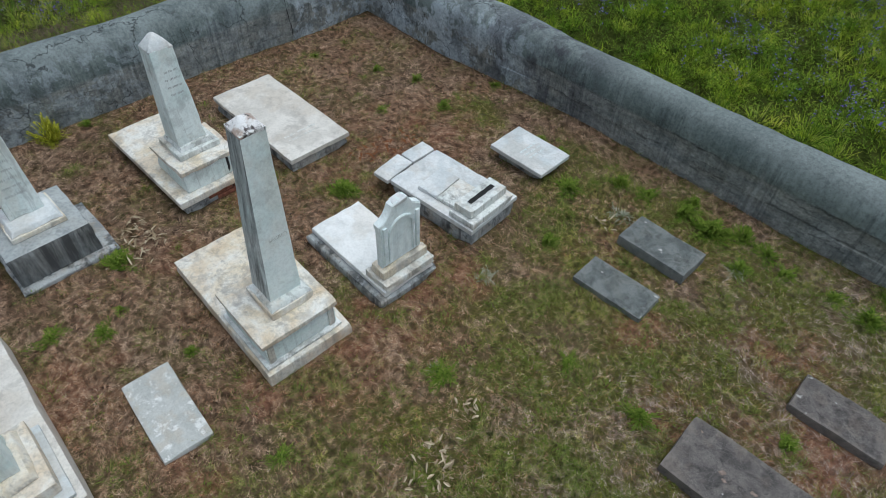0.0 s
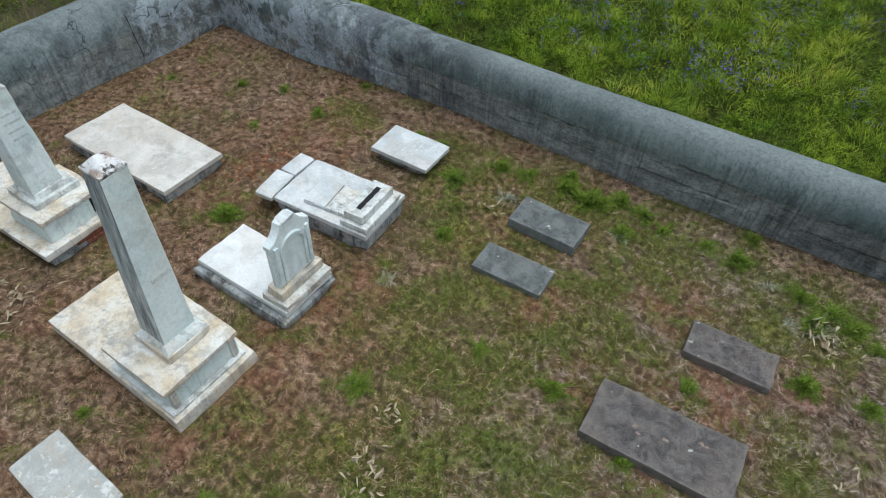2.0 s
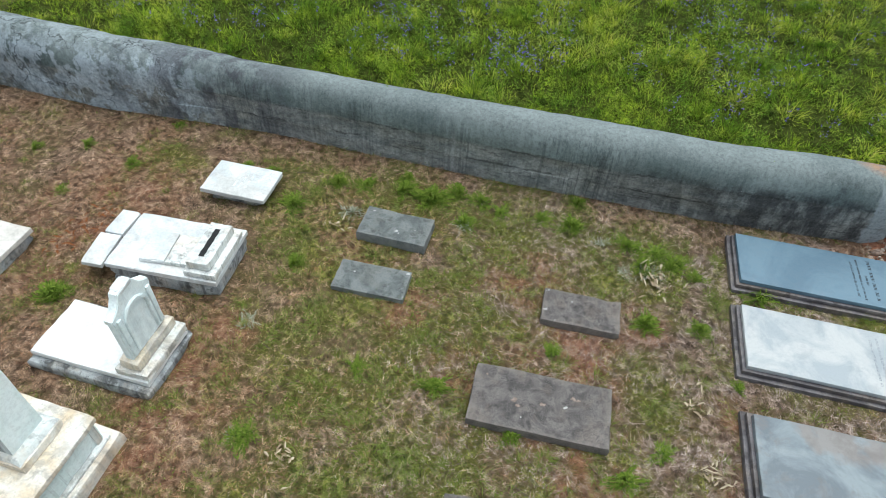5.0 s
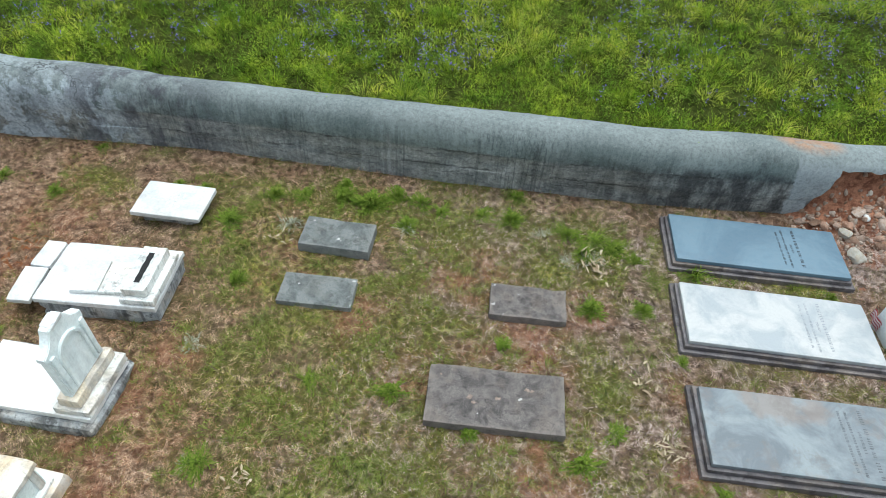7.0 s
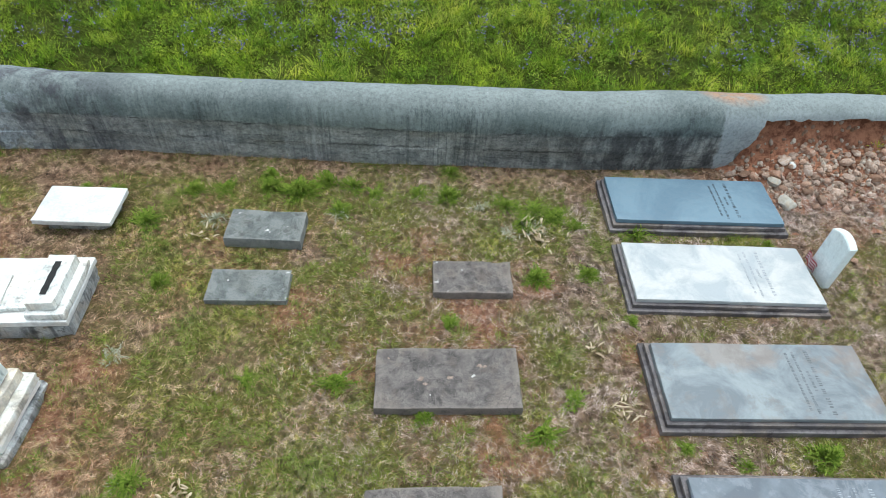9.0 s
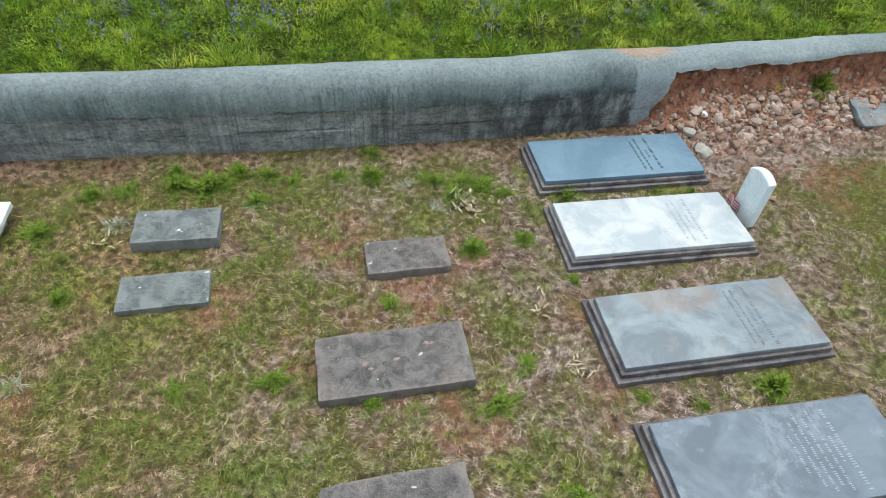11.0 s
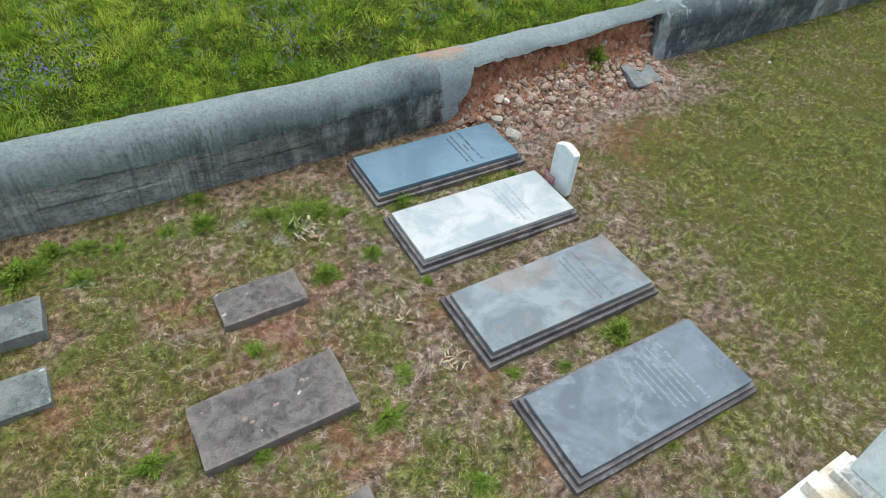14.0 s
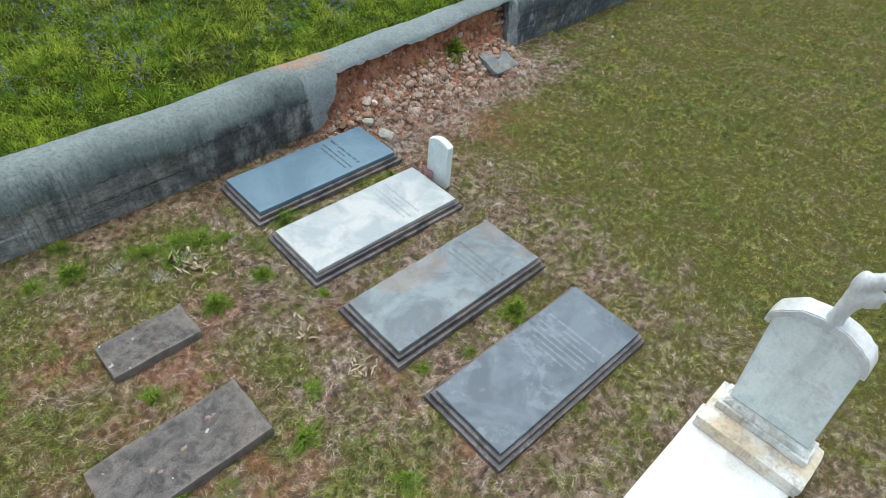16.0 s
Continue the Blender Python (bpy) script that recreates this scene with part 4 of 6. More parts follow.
def plain_ledger():
    t = thing("ledger_slab", -6.155, 2.60, 5, label="plain pale grey marble ledger on a stone curb", category="grave slab")
    part("curb", worn(1.69, 0.79, -0.08, 0.13, 0.012, 0.006, 0.03), M_CONCRETE, t, "rough stained curb")
    s = part("slab", worn(1.74, 0.83, 0.13, 0.19, 0.008, 0.002, 0.008, cuts=9), M_LEDGER_GREY, t)
    for k in range(2):
        script_line(s, 0.55 - 0.09 * k, 0.2, -0.22, 0.19, 0.035, 80 + k, M_MARBLE)
    footprint(-6.155, 2.60, 5, 1.72, 0.82)


plain_ledger()


def pyramid(size_x, size_y, z0, z1, at, seed, blunt=0.18):
    bm = bmesh.new()
    bmesh.ops.create_grid(bm, x_segments=8, y_segments=8, size=0.5)
    for v in bm.verts:
        d = max(abs(v.co.x), abs(v.co.y)) * 2
        z = (1 - max(d, blunt)) / (1 - blunt)
        j = noise.noise_vector(Vector((v.co.x * 5 + seed, v.co.y * 5, z)))
        v.co = Vector((at[0] + v.co.x * size_x + 0.006 * j.x, at[1] + v.co.y * size_y + 0.006 * j.y, z0 + (z1 - z0) * z + 0.012 * j.z))
    edge = [e for e in bm.edges if e.is_boundary]
    low = bmesh.ops.extrude_edge_only(bm, edges=edge)["geom"]
    for v in low:
        if isinstance(v, bmesh.types.BMVert):
            v.co.z = z0 - 0.02
    bmesh.ops.recalc_face_normals(bm, faces=bm.faces[:])
    return bm


def obelisk_front():
    x, y, a = -3.80, 1.10, 3.7
    t = thing("obelisk_monument", x, y, a, label="tall weathered white marble obelisk on a stained stepped ledger", category="monument")
    part("ledger", worn(1.73, 0.85, -0.06, 0.14, 0.010, 0.003, 0.012, cuts=9), M_MARBLE_WARM, t, "ochre-stained marble ledger slab")
    cx, cy = 0.43, -0.02
    part("plinth_foot", worn(0.78, 0.76, 0.14, 0.17, 0.008, 0.003, 0.01, at=(cx, cy)), M_MARBLE, t)
    part("die", worn(0.70, 0.69, 0.17, 0.41, 0.006, 0.003, 0.01, at=(cx, cy)), M_MARBLE_SHAFT, t, "marble die with sunk panels")
    for sx in (1,):
        for yy in (-0.30, 0.30):
            part("pilaster", worn(0.03, 0.06, 0.17, 0.41, 0.004, 0.002, 0.005, at=(cx + 0.345, cy + yy), cuts=2), M_MARBLE, t)
    part("cap", worn(0.76, 0.75, 0.41, 0.465, 0.010, 0.002, 0.007, at=(cx, cy), cuts=9), M_MARBLE_WARM, t, "ochre-stained cap slab")
    sx_, sy_ = cx + 0.0, cy + 0.05
    part("plinth", worn(0.42, 0.42, 0.465, 0.545, 0.008, 0.002, 0.010, at=(sx_, sy_)), M_MARBLE_WARM, t)
    part("plinth_slope", worn(0.40, 0.40, 0.545, 0.58, 0.006, 0.002, 0.008, at=(sx_, sy_), top=0.84), M_MARBLE, t)
    s = part("shaft", worn(0.30, 0.30, 0.575, 2.13, 0.008, 0.0015, 0.006, at=(sx_ - 0.04, sy_), top=0.67, lean=(-0.05, 0.09), cuts=9), M_MARBLE_VEINED, t, "tapering shaft with grey streaks")
    part("broken_tip", pyramid(0.205, 0.205, 2.13, 2.20, (sx_ - 0.09, sy_ + 0.09), 4, 0.34), M_TIP, t, "broken white tip with rusty dowel holes")
    lettering("SACRED", s, sx_ + 0.083, sy_ + 0.06, 1.18, 0.045, (90, 0, 90), M_MARBLE)
    footprint(x, y, a, 1.73, 0.85)


def obelisk_back():
    x, y, a = -6.17, 1.32, 6.3
    t = thing("obelisk_monument", x, y, a, label="white marble obelisk with faceted tip on a brick-built base", category="monument")
    base = part("foundation", worn(1.58, 0.76, -0.06, 0.125, 0.015, 0.008, 0.04), M_CONCRETE, t, "stuccoed brick foundation, plaster lost")
    for k in range(6):
        bm = worn(0.03, 0.19, 0.0, 0.055, 0.006, 0.003, 0.01, cuts=2)
        b = part("brick", bm, M_BRICK, base)
        b.matrix_basis = pose(0.795, 0.29 - 0.2 * (k % 2) - 0.1 * (k // 2 % 2) , 0.0 + 0.062 * (k // 3))
    part("ledger", worn(1.68, 0.86, 0.125, 0.205, 0.010, 0.003, 0.014, cuts=9), M_MARBLE_WARM, t, "pale ochre-stained ledger slab")
    cx, cy = 0.44, 0.03
    part("die", worn(0.62, 0.62, 0.205, 0.44, 0.006, 0.003, 0.012, at=(cx, cy)), M_MARBLE_SHAFT, t, "marble die, split at one corner")
    part("split", worn(0.012, 0.03, 0.24, 0.435, 0.002, 0.004, 0.01, at=(cx + 0.308, cy + 0.20), cuts=4), M_SLOT, t, "black open split in the die")
    part("cap", worn(0.67, 0.67, 0.44, 0.495, 0.012, 0.003, 0.015, at=(cx, cy)), M_MARBLE_WARM, t, "cream cap slab")
    sx_, sy_ = cx - 0.08, cy + 0.01
    part("plinth", worn(0.47, 0.47, 0.495, 0.56, 0.008, 0.003, 0.012, at=(sx_, sy_)), M_MARBLE, t)
    part("plinth_step", worn(0.38, 0.38, 0.56, 0.61, 0.008, 0.003, 0.012, at=(sx_, sy_), top=0.9), M_MARBLE, t)
    s = part("shaft", worn(0.29, 0.32, 0.61, 1.64, 0.006, 0.002, 0.01, at=(sx_, sy_ - 0.01), top=0.74, lean=(-0.02, 0.0), cuts=8), M_MARBLE_SHAFT, t, "tapering shaft with worn lines of writing")
    part("tip", pyramid(0.215, 0.24, 1.64, 1.77, (sx_ - 0.02, sy_ - 0.01), 9, 0.12), M_MARBLE_BRIGHT, t, "faceted white pyramid tip")
    for k in range(6):
        ln = script_line(s, 0, 0.075, -0.075, 0, 0.022, 40 + k, M_INK_FAINT)
        ln.matrix_basis = pose(sx_ + 0.128 - 0.004 * (5 - k), sy_, 1.0 + 0.085 * k, 0, -90, 0) @ Matrix.Rotation(radians(180), 4, "X") @ Matrix.Rotation(radians(180), 4, "X")
    footprint(x, y, a, 1.68, 0.86)


def obelisk_west():
    x, y, a = -5.685, -0.265, 6
    t = thing("obelisk_monument", x, y, a, label="white marble obelisk on a black-stained concrete block", category="monument")
    part("footing", worn(0.92, 0.94, -0.06, 0.05, 0.02, 0.012, 0.04, at=(0.02, 0.05)), M_CONCRETE, t, "rough concrete footing")
    part("block", worn(0.78, 0.77, 0.05, 0.40, 0.01, 0.003, 0.012), M_BLACKENED, t, "grey block with black rain stains")
    part("plinth", worn(0.50, 0.50, 0.40, 0.455, 0.008, 0.003, 0.01, at=(-0.04, 0.0)), M_MARBLE_WARM, t)
    part("plinth_slope", worn(0.48, 0.48, 0.455, 0.50, 0.008, 0.003, 0.01, at=(-0.04, 0.0), top=0.86), M_MARBLE_BRIGHT, t)
    s = part("shaft", worn(0.32, 0.32, 0.50, 2.0, 0.008, 0.003, 0.01, at=(-0.16, 0.0), top=0.72, lean=(-0.05, 0.02), cuts=8), M_MARBLE_SHAFT, t, "tapering shaft with worn lines of writing")
    for k in range(6):
        ln = script_line(s, 0, 0.09, -0.09, 0, 0.026, 140 + k, M_INK_FAINT)
        ln.matrix_basis = pose(-0.012 - 0.006 * k, 0.0, 0.74 + 0.085 * k, 0, -90, 0)
    footprint(x, y, a, 0.95, 0.95)


def obelisk_south():
    x, y, a = -3.68, -1.24, 4.6
    t = thing("obelisk_monument", x, y, a, label="marble obelisk with ochre plinth on a grey ledger", category="monument")
    part("ledger", worn(1.9, 0.86, -0.06, 0.25, 0.012, 0.005, 0.02), M_LEDGER_GREY, t, "grey ledger with peeled white patch")
    part("foot", worn(0.72, 0.72, 0.25, 0.29, 0.008, 0.003, 0.01, at=(0.55, 0.02)), M_MARBLE_BRIGHT, t)
    part("die", worn(0.64, 0.62, 0.29, 0.42, 0.008, 0.003, 0.01, at=(0.52, 0.02)), M_MARBLE_WARM, t)
    part("plinth", worn(0.48, 0.48, 0.42, 0.50, 0.012, 0.003, 0.012, at=(0.5, 0.03), top=0.85), M_MARBLE_WARM, t, "ochre-stained plinth")
    part("shaft", worn(0.34, 0.34, 0.50, 1.9, 0.008, 0.003, 0.01, at=(0.48, 0.03), top=0.7, cuts=8), M_MARBLE_SHAFT, t, "grey tapering shaft")
    footprint(x, y, a, 1.9, 0.86)


obelisk_front()
obelisk_back()
obelisk_west()
obelisk_south()


def carved_outline(width, height, broken=False):
    """Half-turned outline of a headstone with shouldered, scrolled top, as (across, up)."""
    w, h = width / 2, height
    return [(-w, 0), (-w, 0.66 * h), (-1.07 * w, 0.68 * h), (-1.07 * w, 0.74 * h), (-0.86 * w, 0.77 * h), (-0.64 * w, 0.82 * h), (-0.5 * w, 0.89 * h), (-0.42 * w, 0.965 * h), (-0.15 * w, 0.985 * h),
            (0.02 * w, h), (0.14 * w, 0.965 * h), (0.36 * w, 0.99 * h), (0.48 * w, 0.92 * h), (0.62 * w, 0.85 * h), (0.86 * w, 0.80 * h), (1.05 * w, 0.76 * h), (1.05 * w, 0.68 * h), (w, 0.66 * h), (w, 0)]


def upright(pts, thick, z0, at, bev=0.008, jitter=0.003, lean=(0, 0)):
    """An upright stone of that outline, facing along x."""
    bm = bmesh.new()
    verts = [bm.verts.new((-thick / 2, p, q)) for p, q in pts]
    f = bm.faces.new(verts)
    geo = bmesh.ops.extrude_face_region(bm, geom=[f])["geom"]
    for v in geo:
        if isinstance(v, bmesh.types.BMVert):
            v.co.x += thick
    bmesh.ops.recalc_face_normals(bm, faces=bm.faces[:])
    bmesh.ops.bevel(bm, geom=[e for e in bm.edges if abs(e.verts[0].co.x - e.verts[1].co.x) < 1e-6], offset=bev, segments=2, affect="EDGES")
    top = max(q for _, q in pts)
    for v in bm.verts:
        v.co += jitter * noise.noise_vector(v.co * 11 + Vector((at[0] * 5, 0, 0)))
        k = v.co.z / top
        v.co += Vector((at[0] + lean[0] * k, at[1] + lean[1] * k, z0))
    return bm


def tablet_monument():
    x, y, a = -3.64, 2.24, 4.8
    t = thing("tablet_monument", x, y, a, label="carved white marble headstone with broken crest on a ledger", category="monument")
    part("foundation", worn(1.20, 0.72, -0.06, 0.11, 0.025, 0.012, 0.05), M_CONCRETE, t, "rough grey concrete foundation")
    part("ledger", worn(1.17, 0.61, 0.11, 0.175, 0.01, 0.004, 0.012, at=(0.0, 0.01)), M_MARBLE_SNOW, t, "bright white marble ledger")
    part("step", worn(0.32, 0.60, 0.175, 0.255, 0.01, 0.004, 0.015, at=(0.44, 0.02)), M_MARBLE, t)
    part("plinth", worn(0.19, 0.54, 0.255, 0.36, 0.008, 0.003, 0.012, at=(0.43, 0.02)), M_MARBLE_WARM, t, "ochre plinth block")
    tab = part("tablet", upright(carved_outline(0.46, 0.72), 0.085, 0.36, (0.43, 0.02)), M_TABLET, t, "carved headstone with chipped scrolled top")
    for yy in (-0.19, 0.19):
        part("colonette", worn(0.03, 0.045, 0.40, 0.86, 0.012, 0.002, 0.005, at=(0.478, 0.02 + yy), cuts=3), M_TABLET, tab)
    ring = [(0.155 * math.cos(radians(180 - 180 * k / 12)), 0.33 + 0.17 * math.sin(radians(180 * k / 12))) for k in range(13)]
    inner = [(0.125 * math.cos(radians(180 * k / 12)), 0.33 + 0.135 * math.sin(radians(180 * k / 12))) for k in range(13)]
    part("moulding", upright([(-0.155, 0.0)] + ring + [(0.155, 0.0), (0.125, 0.0)] + inner + [(-0.125, 0.0)], 0.03, 0.40, (0.478, 0.02), 0.005, 0.001), M_TABLET, tab, "raised arched moulding")
    part("crest", worn(0.10, 0.15, 1.03, 1.075, 0.012, 0.01, 0.05, at=(0.43, 0.03), cuts=3), M_MARBLE_BRIGHT, tab, "broken white crest")
    footprint(x, y, a, 1.20, 0.72)


def broken_tomb():
    x, y, a = -3.735, 3.388, 9
    t = thing("box_tomb", x, y, a, label="broken white marble box tomb with cracked stucco base", category="monument")
    part("base", worn(1.12, 0.72, -0.06, 0.19, 0.02, 0.012, 0.06), M_CONCRETE, t, "cracked stuccoed base")
    part("slab", worn(1.17, 0.75, 0.19, 0.25, 0.008, 0.002, 0.010, cuts=9), M_MARBLE_BRIGHT, t, "white marble cover slab")
    for at, size, tip, ang in (((-0.74, -0.18), (0.22, 0.42), 3, 4), ((-0.73, 0.22), (0.21, 0.34), -2, -3)):
        b = part("broken_piece", worn(*size, 0.0, 0.05, 0.006, 0.002, 0.008), M_MARBLE_BRIGHT, t, "broken end piece of the slab")
        b.matrix_basis = pose(at[0], at[1], 0.175, 0, tip, ang)
    part("plate", worn(0.265, 0.39, 0.25, 0.30, 0.006, 0.003, 0.01, at=(-0.14, -0.075), angle=4), M_MARBLE_BRIGHT, t, "fallen tablet half, white")
    part("plate", worn(0.255, 0.39, 0.25, 0.297, 0.006, 0.003, 0.01, at=(0.125, -0.065), angle=3), M_MARBLE, t, "fallen tablet half, grey")
    part("step", worn(0.33, 0.64, 0.25, 0.325, 0.008, 0.003, 0.012, at=(0.42, -0.035)), M_MARBLE, t)
    top = part("socket_block", worn(0.23, 0.56, 0.325, 0.425, 0.008, 0.003, 0.012, at=(0.405, -0.035)), M_MARBLE, t, "block with empty headstone socket")
    bm = bmesh.new()
    pts = []
    for k in range(14):
        u = -0.19 + 0.38 * k / 13
        pts.append((u, 0.028 + 0.012 * noise.noise(Vector((u * 20, 1, 0)))))
    vs = [bm.verts.new((0.405 - w, -0.03 + u, 0.4285)) for u, w in pts] + [bm.verts.new((0.405 + w, -0.03 + u, 0.4285)) for u, w in reversed(pts)]
    bm.faces.new(vs)
    bmesh.ops.recalc_face_normals(bm, faces=bm.faces[:])
    part("socket", bm, M_SLOT, top, "dark empty socket", shade=False)
    footprint(x, y, a, 1.17, 0.75)
    footprint(-4.45, 3.28, 8, 0.3, 0.8)


tablet_monument()
broken_tomb()


def figure_stone():
    x, y, a = 3.76, 0.61, 8
    t = thing("tablet_monument", x, y, a, label="arched white marble headstone with small broken figure on top", category="monument")
    part("ledger", worn(1.9, 0.84, -0.06, 0.25, 0.012, 0.004, 0.02, at=(-0.93, 0.03)), M_MARBLE_SNOW, t, "bright white marble ledger")
    part("base", worn(0.47, 0.84, 0.25, 0.38, 0.01, 0.004, 0.015, at=(0.0, 0.0)), M_MARBLE_WARM, t, "cream stained base block")
    part("plinth", worn(0.24, 0.72, 0.38, 0.46, 0.008, 0.003, 0.01, at=(0.06, 0.01)), M_MARBLE, t)
    part("plinth_slope", worn(0.21, 0.68, 0.46, 0.51, 0.008, 0.002, 0.01, at=(0.06, 0.01), top=0.85), M_MARBLE, t)
    arc = [(-0.31, 0)] + [(0.31 * math.cos(radians(180 - 180 * k / 16)) * 0.97, 0.92 + 0.19 * math.sin(radians(180 * k / 16))) for k in range(17)] + [(0.31, 0)]
    tab = part("tablet", upright(arc, 0.10, 0.51, (0.06, 0.01), 0.01, 0.003, (-0.03, 0.07)), M_TABLET, t, "pale blue-grey arched tablet")
    hood = []
    for k in range(25):
        s = radians(186 - 192 * k / 24)
        hood.append((0.335 * math.cos(s), 0.91 + 0.245 * math.sin(s) + 0.012 * noise.noise(Vector((k * 0.9, 0, 4)))))
    for k in range(24, -1, -1):
        s = radians(186 - 192 * k / 24)
        hood.append((0.295 * math.cos(s), 0.90 + 0.18 * math.sin(s)))
    part("hood", upright(hood, 0.17, 0.51, (0.03, 0.075), 0.008, 0.008, (-0.01, 0.0)), M_MARBLE_BRIGHT, tab, "chipped white hood moulding")
    footprint(2.85, 0.5, 6, 2.4, 0.9)
    footprint(x, y, a, 0.5, 0.86)
    bm = bmesh.new()
    for cx, cy, cz, rx, ry, rz in ((0, 0.0, 0.03, 0.085, 0.075, 0.10), (0, -0.005, 0.13, 0.075, 0.07, 0.11), (0, -0.02, 0.22, 0.075, 0.085, 0.10), (0, 0.005, 0.30, 0.075, 0.068, 0.08),
                                   (0, -0.06, 0.34, 0.06, 0.06, 0.055), (0, -0.115, 0.375, 0.055, 0.062, 0.05), (0, -0.10, 0.25, 0.06, 0.08, 0.065), (0, -0.165, 0.285, 0.035, 0.045, 0.028), (0, -0.16, 0.235, 0.035, 0.04, 0.025), (0, -0.165, 0.37, 0.03, 0.03, 0.025)):
        for v in bmesh.ops.create_icosphere(bm, subdivisions=3, radius=1)["verts"]:
            c = Vector((v.co.x * rx, v.co.y * ry, v.co.z * rz)) * (1 + 0.08 * noise.noise(v.co * 2.3))
            v.co = c + Vector((cx, cy, cz))
    fig = part("figure", bm, M_MARBLE_BRIGHT, None)
    tagged(fig, "small worn white marble figure, broken, on the arched headstone", "statue")
    fig.matrix_world = pose(x - 0.01, y + 0.07, 1.62, 0, 0, a) @ Matrix.Diagonal((0.85, 0.74, 1.2, 1))
    mod = fig.modifiers.new("fuse", "REMESH")
    mod.mode, mod.voxel_size, mod.use_smooth_shade = "VOXEL", 0.012, True


figure_stone()


def upright_headstone():
    x, y = 3.785, 4.815
    t = thing("headstone", x, y, 12, label="small upright white marble headstone with rounded top", category="headstone")
    arc = [(-0.15, -0.1), (-0.15, 0.56)] + [(-0.15 + 0.30 * k / 10, 0.56 + 0.055 * math.sin(math.pi * k / 10)) for k in range(1, 10)] + [(0.15, 0.56), (0.15, -0.1)]
    part("tablet", upright(arc, 0.09, 0.0, (0, 0), 0.008, 0.002, (0.005, 0.0)), M_TABLET, t)
    footprint(x, y, 7, 0.1, 0.33)
    f = thing("small_flag", 3.66, 4.98, -70, label="small red and white striped flag beside the headstone", category="flag")
    bm = bmesh.new()
    bmesh.ops.create_cone(bm, segments=8, radius1=0.004, radius2=0.004, depth=0.26, cap_ends=True)
    for v in bm.verts:
        v.co.z += 0.10
    part("stick", bm, M_LEAF_DRY, f)
    for k in range(7):
        bm = bmesh.new()
        rows = []
        for i in range(7):
            u = i / 6 * 0.16
            dz = -0.07 * (i / 6) ** 1.2
            wave = 0.015 * math.sin(i * 1.5)
            rows.append([bm.verts.new((u, wave + s, 0.22 + dz - 0.015 * (k + e))) for e in (0, 1) for s in (0, 0.002)])
        for p, q in zip(rows, rows[1:]):
            for c, d in ((0, 2), (2, 3), (3, 1), (1, 0)):
                bm.faces.new((p[c], q[c], q[d], p[d]))
        bmesh.ops.recalc_face_normals(bm, faces=bm.faces[:])
        part("stripe", bm, M_FLAG_RED if k % 2 == 0 else M_FLAG_WHITE, f)


upright_headstone()


# ---- collapsed part of the wall ----
def bank_height(x, y):
    """The spilled earth in the breach: a low apron, then a steep broken face under the coping."""
    x, y = np.asarray(x, float), np.asarray(y, float)
    d = y - north(x)
    mid = smooth(2.9, 3.9, x) * (1 - smooth(6.3, 7.1, x))
    apron = (0.08 * smooth(-1.0, -0.5, d) + 0.27 * smooth(-0.6, 0.05, d)) * mid
    steep = ((0.37 + 0.07 * smooth(5.0, 6.2, x)) * smooth(0.0, 0.26, d)) * smooth(3.0, 3.3, x) * (1 - smooth(6.75, 6.95, x))
    return ground_height(x, np.minimum(y, north(x))) * 0.3 - 0.03 + apron + steep + 0.16 * (fbm(x, y, 4.5, 51) - 0.5) * mid


heap = thing("rubble_heap", 0, 0, label="spilled red earth and field stones below the collapsed wall", category="rubble")
bank, _, _ = grid_mesh("earth_bank", np.linspace(2.85, 7.1, 110), np.linspace(-1.15, 0.42, 60), lambda u, v: bank_height(u, v + north(u)), M_SOIL)
co = np.zeros(len(bank.vertices) * 3, np.float32)
bank.vertices.foreach_get("co", co)
co = co.reshape(-1, 3)
co[:, 1] += north(co[:, 0])
bank.vertices.foreach_set("co", co.ravel())
ob = new("earth_bank", bank)
ob.parent = heap
tagged(ob, "red clay bank")

STONES = []
for k in range(9):
    bm = bmesh.new()
    bmesh.ops.create_icosphere(bm, subdivisions=2, radius=0.5)
    sq = (1.0, 0.62 + 0.05 * (k % 5), 0.5 + 0.06 * (k % 4))
    for v in bm.verts:
        c = v.co.copy()
        c *= 1 + 0.42 * noise.noise(c * 2.9 + Vector((k * 7.1, 0, 0)))
        c = Vector([math.copysign(abs(q * 2) ** 0.84 / 2, q) for q in c])
        v.co = Vector((c.x * sq[0], c.y * sq[1], c.z * sq[2]))
    me = bpy.data.meshes.new("stone")
    bm.to_mesh(me)
    bm.free()
    me.materials.append(M_STONE)
    me.polygons.foreach_set("use_smooth", np.full(len(me.polygons), True))
    me.set_sharp_from_angle(angle=radians(42))
    STONES.append(me)


def lay_stone(x, y, z, size, rnd, parent):
    s = new("stone", rnd.choice(STONES))
    s.parent = parent
    s.matrix_basis = pose(x, y, z, rnd.uniform(-35, 35), rnd.uniform(-35, 35), rnd.uniform(0, 360)) @ Matrix.Diagonal((size, size, size, 1))
    return s


rnd = random.Random(5)
placed = 0
while placed < 290:
    x = rnd.uniform(3.15, 6.9)
    d = rnd.triangular(-0.85, 0.22, -0.35)
    if d > -0.05 and rnd.random() < 0.75:
        continue
    if x < 3.45 and d > 0.05 or rnd.random() > 0.35 + 0.65 * math.exp(-((x - 4.6) / 1.3) ** 2):
        continue
    y = float(north(x)) + d
    if not clear_of_stones(np.array([x]), np.array([y]), 0.05)[0]:
        continue
    size = rnd.choice((0.055, 0.065, 0.075, 0.085, 0.10, 0.13)) * rnd.uniform(0.85, 1.2)
    lay_stone(x, y, float(bank_height(x, y)) + size * 0.12, size, rnd, heap)
    placed += 1


